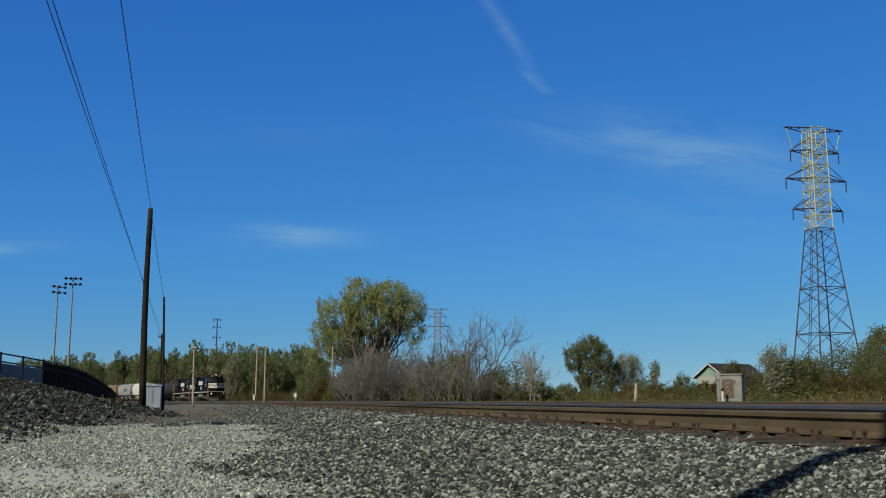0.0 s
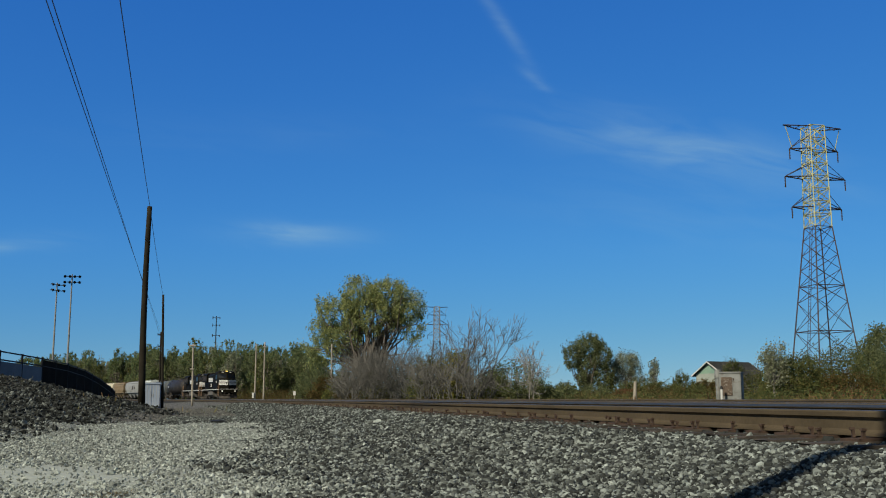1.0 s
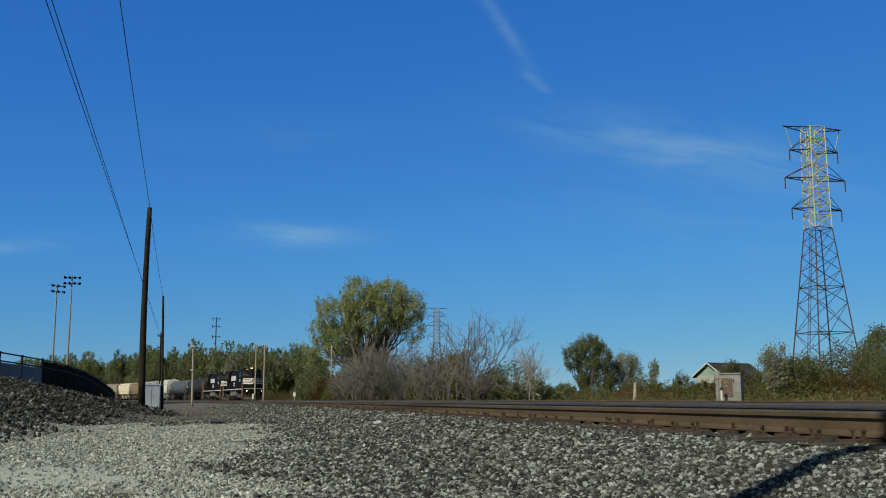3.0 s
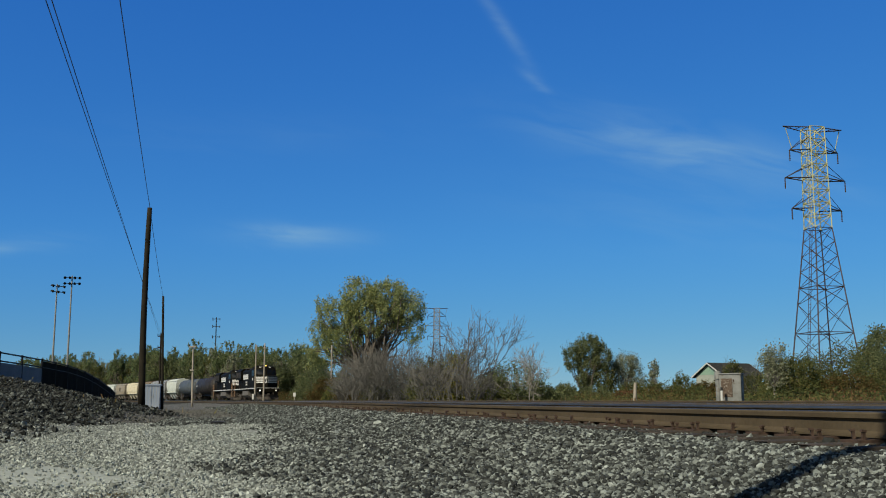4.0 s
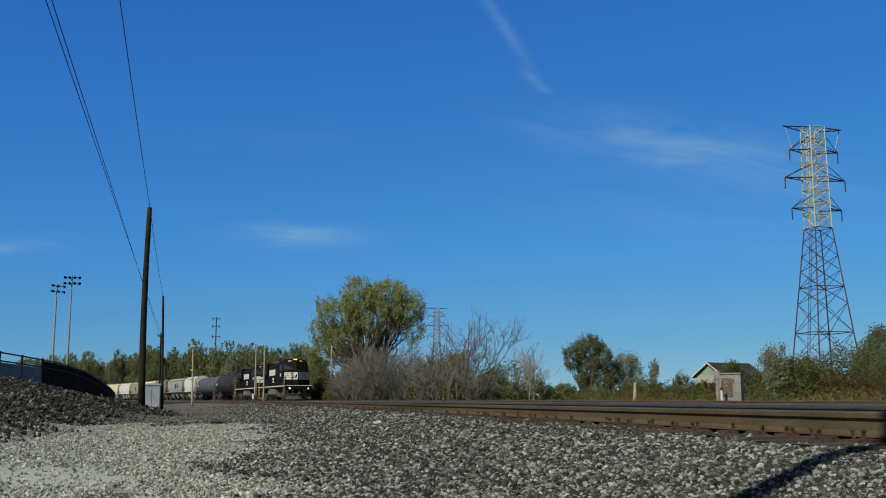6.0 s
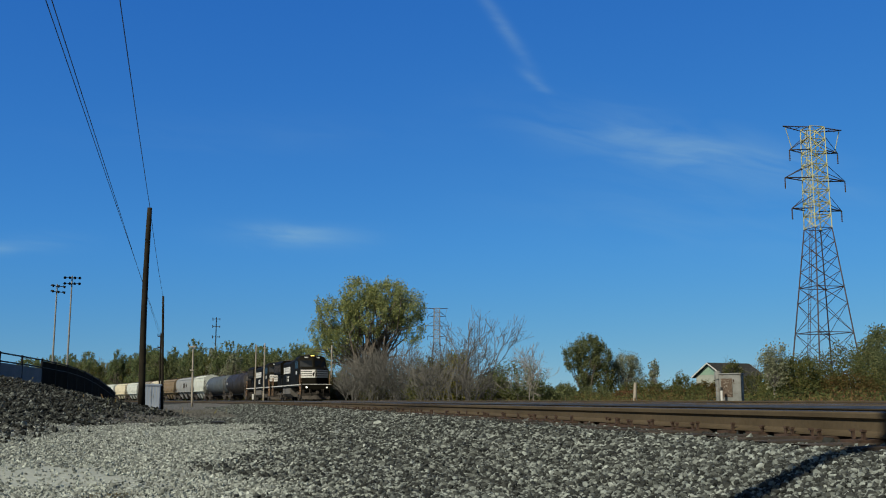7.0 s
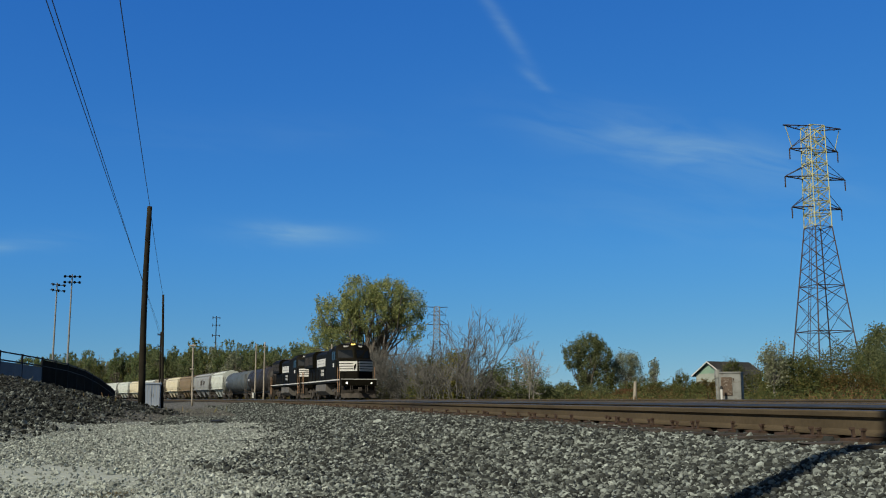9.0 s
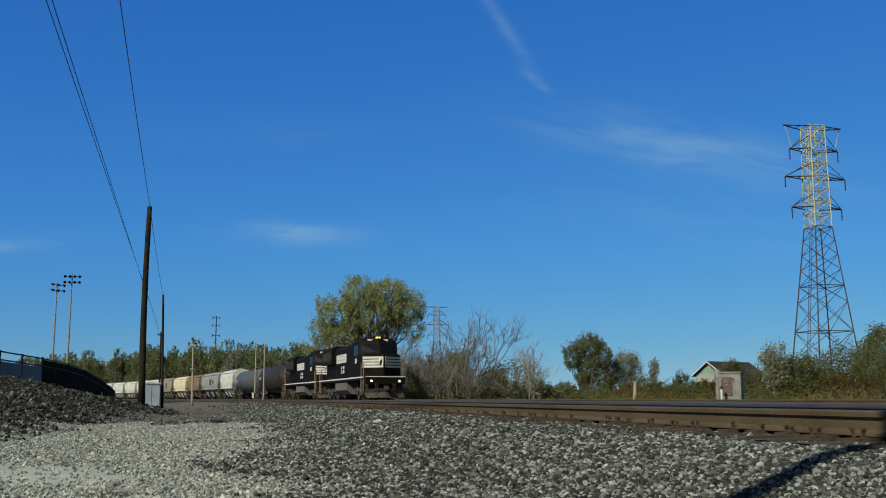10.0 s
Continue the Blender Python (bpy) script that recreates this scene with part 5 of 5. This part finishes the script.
def plants():
    leafy_tree("cottonwood_tree", 1, -9.6, 131,
               [(-4.2, 0, 11.4, 3.2, 3.0, 2.6), (-1.6, 0, 14.4, 2.6, 3.0, 2.4), (2.4, 0, 14.2, 3.0, 3.2, 2.4), (5.0, 0, 12.4, 2.6, 3.0, 2.4), (0.4, 0, 11.6, 4.6, 3.6, 3.0), (-3.6, 0, 8.4, 2.6, 3.0, 2.0), (-6.0, 0, 6.6, 2.0, 2.2, 1.5), (-6.3, 0, 13.6, 1.2, 1.4, 1.2), (-7.2, 0, 5.0, 1.4, 1.4, 1.0), (-7.4, 0, 7.4, 1.7, 1.8, 1.5), (-6.6, 0, 9.6, 1.6, 1.8, 1.4), (5.6, 0, 9.4, 1.6, 2.0, 1.6)],
               1000, 46, LEAF_BIG, 0.115, "large green-yellow cottonwood tree behind the tracks", trunk_r=0.5, bark=BARK, forks=4, spread=0.62, limbs=110)
    # thicket of bare brush in front of it
    for i, (x, y, h) in enumerate(((-9.2, 104, 5.4), (-7.6, 103, 6.4), (-6.3, 105, 7.0), (-5.0, 102, 6.2), (-8.7, 100, 4.4), (-3.9, 104, 6.9), (-10.6, 107, 3.6), (-2.6, 103, 5.6), (-6.9, 101, 5.2), (-4.4, 100, 5.0))):
        bare_tree("bare_shrub", 20 + i, x, y, h, "dense leafless purple-grey shrub beside the tracks", 9, 3, 0.034, 0.42, group="bare thicket", category="bare shrub", wide=0.44, side=0.75)
    bare_tree("bare_tree", 40, 2.3, 80, 8.2, "tall leafless grey tree beyond the tracks", 4, 4, 0.12, 0.40, group="bare trees", wide=0.22)
    bare_tree("bare_tree", 41, 1.0, 82, 6.0, "leafless grey tree beyond the tracks", 3, 4, 0.055, 0.38, group="bare trees")
    bare_tree("bare_tree", 42, 7.0, 80, 5.3, "small leafless pale tree beyond the tracks", 3, 4, 0.06, 0.45, BARK_PALE, "bare trees", wide=0.5)
    bare_tree("bare_tree", 43, -1.0, 84, 5.6, "leafless grey tree beyond the tracks", 4, 4, 0.05, 0.36, group="bare trees")
    bare_tree("bare_tree", 44, 36.0, 118, 5.9, "leafless twiggy tree before the house", 3, 4, 0.05, 0.4, group="bare trees")
    for i, (x, y, h) in enumerate(((0.0, 78, 3.6), (2.2, 77, 3.2), (-1.8, 80, 4.0), (3.4, 79, 3.2), (1.2, 79, 4.0), (-0.9, 79, 3.4))):
        bare_tree("bare_shrub", 50 + i, x, y, h, "leafless twiggy shrub beyond the tracks", 6, 3, 0.03, 0.36, group="bare thicket", category="bare shrub", wide=0.3, side=0.7)
    # green bushes
    B = "bush"
    for i, (x, y, w, h, leaf, text) in enumerate((
            (-1.0, 86, 1.8, 4.2, LEAF_OLIVE, "olive bush among bare trees"), (2.5, 90, 2.8, 2.6, LEAF_OLIVE, "olive bush among bare trees"), (6.4, 92, 3.0, 4.0, LEAF_DARK, "dark green bush beyond the tracks"),
            (9.0, 93, 2.0, 2.0, LEAF_DARK, "low dark green bush beyond the tracks"), (4.6, 92, 1.4, 3.2, LEAF_DARK, "dark green bush beyond the tracks"), (12.6, 105, 1.3, 2.0, LEAF_DARK, "low dark green bush beyond the tracks"),
            (-13.5, 118, 2.0, 3.2, LEAF_RUST, "rust-tinged bush beside the tracks"), (-16.5, 128, 2.4, 4.2, LEAF_DARK, "dark green bush below the cottonwood"), (-11.5, 114, 1.8, 2.6, LEAF_OLIVE, "olive bush beside the tracks"),
            (32.6, 92, 2.4, 4.6, LEAF_OLIVE, "tall olive bush near the pylon"), (34.6, 95, 3.4, 5.0, LEAF_OLIVE, "olive bush near the pylon"), (38.0, 95, 3.6, 6.0, LEAF_OLIVE, "olive bush near the pylon"),
            (42.0, 97, 3.6, 6.2, LEAF_DARK, "dark green bush near the pylon"), (33.6, 98, 2.2, 4.8, LEAF_OLIVE, "olive bush near the house"), (36.4, 90, 2.6, 3.0, LEAF_RUST, "rust-tinged bush near the pylon"),
            (34.1, 117, 1.3, 5.3, LEAF_OLIVE, "slim olive bush before the house"), (36.6, 117, 2.0, 3.6, LEAF_OLIVE, "olive bush before the house"), (1.1, 84, 1.3, 4.6, LEAF_YELLOW, "yellow-green sapling among bare trees"), (-12.0, 116, 1.6, 2.2, LEAF_YELLOW, "low yellow-green shrub beside the tracks"), (-6.4, 110, 2.2, 3.8, LEAF_OLIVE, "olive bush behind the bare thicket"), (-3.2, 108, 2.4, 3.2, LEAF_OLIVE, "olive bush behind the bare thicket"), (-9.6, 112, 2.2, 3.2, LEAF_RUST, "rust-tinged bush behind the bare thicket"), (14.8, 121, 1.8, 2.5, LEAF_OLIVE, "low olive bush in the field"), (18.9, 124, 2.2, 2.3, LEAF_DARK, "low dark green bush in the field"), (22.4, 120, 2.0, 2.6, LEAF_OLIVE, "low olive bush in the field"),
            (25.8, 122, 2.2, 2.9, LEAF_OLIVE, "olive bush in the field"), (28.6, 119, 1.6, 3.7, LEAF_OLIVE, "olive bush in the field"), (30.6, 116, 1.6, 2.8, LEAF_RUST, "rust-tinged bush in the field"), (20.6, 112, 1.8, 1.6, LEAF_RED, "low reddish bush in the field"), (26.0, 105, 2.2, 2.2, LEAF_OLIVE, "low olive bush near the house"), (23.2, 110, 2.2, 1.8, LEAF_RUST, "low rust-tinged bush near the house"))):
        leafy_tree(B, 70 + i, x, y, [(0, 0, h * 0.5, w, w, h * 0.5), (w * 0.5, 0, h * 0.3, w * 0.8, w, h * 0.34), (-w * 0.5, 0, h * 0.28, w * 0.8, w, h * 0.32)], 320, 36, leaf, 0.086, text, "bush", 0.09, group="bushes", forks=3, spread=0.55)
    T = "field_tree"
    leafy_tree(T, 100, 21.5, 150, [(-1.9, 0, 6.9, 1.7, 2, 1.9), (0.6, 0, 8.5, 2.3, 2, 1.8), (2.3, 0, 6.9, 1.7, 2, 1.8), (0, 0, 4.4, 1.7, 1.5, 2.6), (0.2, 0, 2.2, 1.0, 1, 2)], 420, 44, LEAF_DARK, 0.115, "round dark green tree beyond the tracks", group="field trees", spread=0.7)
    leafy_tree(T, 101, 27.9, 152, [(0, 0, 6.0, 2.1, 1.8, 1.8), (-2.0, 0, 4.4, 1.5, 1.6, 1.8), (1.6, 0, 4.0, 1.2, 1.4, 1.8)], 260, 36, LEAF_PALE, 0.105, "thin-leaved grey-green tree beyond the tracks", trunk_r=0.2, bark=BARK_PALE, group="field trees", spread=0.8)
    leafy_tree(T, 102, 24.2, 150, [(0, 0, 3.6, 1.5, 1.5, 2.2), (0.6, 0, 2.0, 1.2, 1.4, 1.6)], 110, 26, LEAF_OLIVE, 0.14, "small olive tree beyond the tracks", trunk_r=0.16, group="field trees")
    leafy_tree(T, 103, 32.2, 152, [(0, 0, 5.3, 0.7, 0.7, 1.3), (-0.2, 0, 3.0, 0.8, 0.8, 1.6)], 50, 24, LEAF_PALE, 0.14, "slim olive tree beyond the tracks", trunk_r=0.13, group="field trees")
    leafy_tree(T, 104, 30.2, 91, [(0.3, 0, 5.3, 0.8, 0.8, 1.0), (-0.4, 0, 4.3, 0.9, 0.9, 1.0), (0.2, 0, 3.2, 1.2, 1.0, 1.3)], 90, 30, LEAF_PALE, 0.10, "slender pale-leaved tree near the pylon", trunk_r=0.12, bark=BARK_PALE, group="field trees")
    leafy_tree(T, 105, 49.6, 112, [(0, 0, 6.2, 2.4, 2.4, 2.4), (-1.4, 0, 4.0, 2.2, 2.2, 2.0), (1.2, 0, 3.6, 2.4, 2, 2.2)], 420, 44, LEAF_DARK, 0.115, "dark green tree near the pylon", group="field trees", spread=0.7)
    # far woods
    rng = np.random.default_rng(7)
    kinds = []
    looks = ((LEAF_WOODS, "olive-green"), (LEAF_WOODS, "tall olive"), (LEAF_DARK, "dark green"), (LEAF_OLIVE, "rust-tinged"), (LEAF_WOODS, "yellowing olive"), (LEAF_PALE, "thin grey-green"), (LEAF_DARK, "broad dark green"), (LEAF_WOODS, "ragged olive"))
    for i, (leaf, look_text) in enumerate(looks):
        h = (12.0, 13.5, 11.0, 10.5, 12.5, 11.5, 10.0, 13.0)[i]
        lob = [(rng.uniform(-0.5, 0.5), rng.uniform(-0.5, 0.5), h * 0.84, rng.uniform(1.2, 2.0), 1.8, h * 0.14)]
        for k in range(6):
            turn, zz = k * 1.05 + rng.uniform(-0.4, 0.4), rng.uniform(0.3, 0.74)
            lob.append((math.cos(turn) * rng.uniform(1.0, 2.3), math.sin(turn) * rng.uniform(1.0, 2.3), h * zz, rng.uniform(1.1, 2.1), rng.uniform(1.1, 2.0), h * rng.uniform(0.09, 0.16)))
        lob.append((0.2, 0, h * 0.26, 2.6, 2.4, h * 0.22))
        kinds.append(leafy_tree("woodland_tree", 200 + i, -62 + i * 4.5, 285 - i * 8, lob, 170, 26, leaf, 0.19, look_text + " woodland tree behind the train", group="far woods", spread=0.72))
    for i in range(185):
        f = i / 184
        s = 432 + 300 * f + rng.normal() * 1.5
        p = on_arc(R_FAR + rng.uniform(18, 46), s, -0.4)
        k = int(rng.integers(0, 8))
        grow = float(np.interp(s, [432, 445, 470, 520, 620, 730], [0.92, 1.10, 1.22, 1.36, 1.44, 1.62]) * rng.uniform(0.80, 1.12))
        t = copy_thing(kinds[k], pose(p.x, p.y, p.z, 0, 0, rng.uniform(0, 360)))
        t.scale = (grow * 0.95, grow * 0.95, grow)


plants()


def scatter_blades(name, n, region, h, material, seed, label, wide=1.0):
    """Dry grass and weeds: thin upright blades, one object."""
    rng = np.random.default_rng(seed)
    x, y = region(rng, n)
    z = ground_z(x, y) - 0.03
    hh = h * rng.uniform(0.35, 1.1, n) * (1 + 0.8 * fbm(x, y, 0.35, 1.5))
    a = rng.uniform(0, 2 * math.pi, n)
    w = (0.018 + 0.012 * rng.random(n)) * wide
    lean = rng.normal(size=(n, 2)) * 0.45 * hh[:, None]
    dx, dy = np.cos(a) * w, np.sin(a) * w
    v = np.stack([np.stack([x - dx, y - dy, z], 1), np.stack([x + dx, y + dy, z], 1), np.stack([x + lean[:, 0] + dx * .5, y + lean[:, 1] + dy * .5, z + hh], 1), np.stack([x + lean[:, 0] - dx * .5, y + lean[:, 1] - dy * .5, z + hh * 0.97], 1)], 1).reshape(-1, 3)
    tagged(new(name, mesh(name, v, np.arange(n * 4).reshape(-1, 4), material)), label, "weeds", kind="stuff")


def beyond(rng, n):
    s = rng.uniform(210, 420, n)
    r = R_FAR + 3.0 + rng.gamma(1.6, 6.0, n)
    return CENTRE[0] + r * np.cos(s / R_FAR), CENTRE[1] + r * np.sin(s / R_FAR)


scatter_blades("dry_weeds", 50000, beyond, 0.45, GRASS_DRY, 5, "reddish and straw-coloured dry weeds beyond the tracks")


def undergrowth():
    """Low tangled brush behind the far track, one object."""
    rng = np.random.default_rng(31)
    n = 1500
    s = rng.uniform(222, 450, n)
    r = R_FAR + rng.uniform(9, 34, n) + np.where(s < 305, 5.5, 0.0)
    x, y = CENTRE[0] + r * np.cos(s / R_FAR), CENTRE[1] + r * np.sin(s / R_FAR)
    tall = np.interp(s, [222, 300, 325, 450], [1.0, 1.15, 1.7, 2.4]) * rng.uniform(0.5, 1.2, n) * (1 + 0.5 * fbm(x, y, 0.3, 2.0))
    per = 80
    p = np.stack([x, y, ground_z(x, y)], 1)[:, None] + rng.normal(size=(n, per, 3)) * np.array([0.8, 0.8, 0.0])
    p[:, :, 2] += tall[:, None] * rng.random((n, per)) ** 0.8
    near, odd = s < 305, rng.random(n) < 0.28
    for pick, leaf, text in ((near & odd, LEAF_RED, "low reddish brush beyond the tracks"), (near & ~odd, LEAF_OLIVE, "low olive brush beyond the tracks"), (~near, LEAF_RUST, "low rusty brush behind the tracks")):
        me = leaves_mesh("undergrowth", p[pick].reshape(-1, 3), 0.07, leaf, rng)
        tagged(new("undergrowth", me), text, "undergrowth", kind="stuff")


undergrowth()


def tuft(rng, n):
    return -2.02 + rng.normal(size=n) * 0.08, 6.2 + rng.normal(size=n) * 0.10


scatter_blades("dead_grass", 700, tuft, 0.045, GRASS_DEAD, 8, "flattened dead grass at the edge of the lot", 0.14)


def bank(rng, n):
    return rng.uniform(-22, -9.5, n), rng.uniform(18, 48, n)


scatter_blades("bank_weeds", 120, bank, 0.25, GRASS_DRY, 6, "sparse dead weeds on the spoil bank")


# ---------------------------------------------------------------- loose stones
def stones(name, n, place, size, material, seed, label, shapes=60, blocky=False, grow=0.25):
    """Broken stones of many shapes and sizes, half sunk in the ground; one object."""
    rng = np.random.default_rng(seed)
    if blocky == "round":
        g = 1.618
        ico = np.array([(-1, g, 0), (1, g, 0), (-1, -g, 0), (1, -g, 0), (0, -1, g), (0, 1, g), (0, -1, -g), (0, 1, -g), (g, 0, -1), (g, 0, 1), (-g, 0, -1), (-g, 0, 1)]) * 0.6
        tri = np.array([(0, 11, 5), (0, 5, 1), (0, 1, 7), (0, 7, 10), (0, 10, 11), (1, 5, 9), (5, 11, 4), (11, 10, 2), (10, 7, 6), (7, 1, 8),
                        (3, 9, 4), (3, 4, 2), (3, 2, 6), (3, 6, 8), (3, 8, 9), (4, 9, 5), (2, 4, 11), (6, 2, 10), (8, 6, 7), (9, 8, 1)])
    elif blocky:
        ico = np.array([(x, y, z) for x in (-1, 1) for y in (-1, 1) for z in (-1, 1)]) * 0.82
        tri = np.array([(0, 1, 3, 2), (4, 6, 7, 5), (0, 4, 5, 1), (2, 3, 7, 6), (0, 2, 6, 4), (1, 5, 7, 3)])
    else:
        ico = np.array([(1, 0, 0), (-1, 0, 0), (0, 1, 0), (0, -1, 0), (0, 0, 1), (0, 0, -1)]) * 1.25
        tri = np.array([(0, 2, 4), (2, 1, 4), (1, 3, 4), (3, 0, 4), (2, 0, 5), (1, 2, 5), (3, 1, 5), (0, 3, 5)])
    nv, nc = len(ico), tri.shape[1]
    x, y = place(rng, n)
    n = len(x)
    base = (ico[None] + rng.normal(size=(shapes, nv, 3)) * (0.17 if blocky == "round" else 0.25)) * rng.uniform(0.55, 1.25, (shapes, 1, 3))
    q = rng.normal(size=(n, 4))
    q /= np.linalg.norm(q, axis=1, keepdims=True)
    w, i, j, k = q.T
    R = np.stack([np.stack([1 - 2 * (j * j + k * k), 2 * (i * j - k * w), 2 * (i * k + j * w)], -1), np.stack([2 * (i * j + k * w), 1 - 2 * (i * i + k * k), 2 * (j * k - i * w)], -1), np.stack([2 * (i * k - j * w), 2 * (j * k + i * w), 1 - 2 * (i * i + j * j)], -1)], 1)
    s = size * np.exp(np.clip(rng.normal(size=n), -2, 1.7) * 0.27) * (y / 7) ** grow
    v = np.einsum("nij,nkj->nki", R, base[rng.integers(0, shapes, n)]) * s[:, None, None]
    v[:, :, 2] *= 0.92
    c = np.stack([x, y, ground_z(x, y) + s * rng.uniform(-0.1, 0.9, n)], 1)
    v = (v + c[:, None]).reshape(-1, 3)
    f = (tri[None] + np.arange(n)[:, None, None] * nv).reshape(-1, nc)
    me = bpy.data.meshes.new(name)
    me.vertices.add(len(v))
    me.vertices.foreach_set("co", v.astype(np.float32).ravel())
    me.loops.add(f.size)
    me.loops.foreach_set("vertex_index", f.astype(np.int32).ravel())
    me.polygons.add(len(f))
    me.polygons.foreach_set("loop_start", np.arange(0, f.size, nc, dtype=np.int32))
    me.update(calc_edges=True)
    me.shade_flat()
    me.materials.append(material)
    tagged(new(name, me), label, "stones", kind="stuff")


def ballast_place(q0, q1, y0, y1, side=-0.55):
    def f(rng, n):
        y = y0 * (y1 / y0) ** rng.random(n)
        q = rng.uniform(q0, q1, n)
        x = CENTRE[0] + np.sqrt((R_NEAR + q) ** 2 - (y - CENTRE[1]) ** 2)
        lot = zone(x, y)
        ok = (x > side * y - 0.5) & (x < 0.52 * y + 1.0) & (rng.random(n) > np.clip(lot[0] + lot[1] + lot[2], 0, 1))
        return x[ok], y[ok]
    return f


def lot_place(y0, y1):
    def f(rng, n):
        y = y0 * (y1 / y0) ** rng.random(n)
        x = rng.uniform(-0.5, 0.15, n) * y
        lot = zone(x, y)
        ok = (rng.random(n) < lot[0] * (1 - 0.93 * lot[1]) * (1 - lot[2]))
        return x[ok], y[ok]
    return f


def spoil_place(rng, n):
    y = 12 * (46 / 12) ** rng.random(n)
    x = rng.uniform(-22, -6, n)
    ok = rng.random(n) < zone(x, y)[2] * 1.1
    return x[ok], y[ok]


stones("ballast", 64000, ballast_place(-6.5, -0.98, 3.9, 8), 0.0133, STONE, 11, "grey crushed-stone ballast beside the rails", blocky="round")
stones("ballast", 84000, ballast_place(-6.5, -0.98, 7.8, 32), 0.0138, STONE, 16, "grey crushed-stone ballast along the rails", blocky=True)
stones("crib_ballast", 12000, ballast_place(-1.0, 0.7, 4, 26), 0.020, STONE, 13, "grey ballast between the ties")
stones("ballast", 26000, ballast_place(-4.2, -0.98, 30, 75), 0.018, STONE, 12, "dull grey gravel along the track further off")
stones("ballast", 12000, ballast_place(-13, -4.2, 26, 60), 0.013, DIRT_STONE, 17, "fine brownish gravel thinning out beside the lot")
stones("limestone_gravel", 135000, lot_place(4.5, 28), 0.0108, LIMESTONE, 14, "pale crushed limestone on the lot", grow=0.12)
stones("spoil_rubble", 56000, spoil_place, 0.027, SPOIL, 15, "dark rubble on the spoil bank")


def lone_stone(x, y, size, label, material, name, seed):
    rng = random.Random(seed)
    bm = bmesh.new()
    bmesh.ops.create_icosphere(bm, subdivisions=2, radius=size)
    for v in bm.verts:
        v.co *= 1 + rng.uniform(-0.18, 0.18)
        v.co.z *= 0.7
    ob = part(name, bm, material)
    ob.matrix_basis = pose(x, y, gz(x, y) + size * 0.3, 0, 0, rng.uniform(0, 360))
    tagged(ob, label, "stone")


lone_stone(-1.13, 17.3, 0.075, "large pale stone lying on the ballast", LIMESTONE, "stone", 3)
slab = thing("timber_scrap", pose(-5.4, 24, gz(-5.4, 24) + 0.03, 4, -3, 15), "dark scrap of timber lying on the lot", "timber scrap")
part("board", boxes((-0.15, 0.15, -0.09, 0.09, -0.03, 0.04, 0.008)), FENCE_BLACK, slab)


def motions():
    times = [k * 0.5 for k in range(21)]
    for ob, behind in MOVERS:
        rows = []
        for t in times:
            s = nose_s(t) + behind
            rows.append((t, Matrix.Translation(on_arc(R_FAR, s, Z_FAR + 0.025)) @ pose(0, 0, 0, 0, 0, math.degrees(s / R_FAR) - 90)))
        walk(ob, rows)
    for w, x, r in SPINNERS:
        walk(w, [(k / 30, pose(x, 0, r, 0, math.degrees((nose_s(0) - nose_s(k / 30)) / r), 0)) for k in range(0, 301, 2)])


motions()
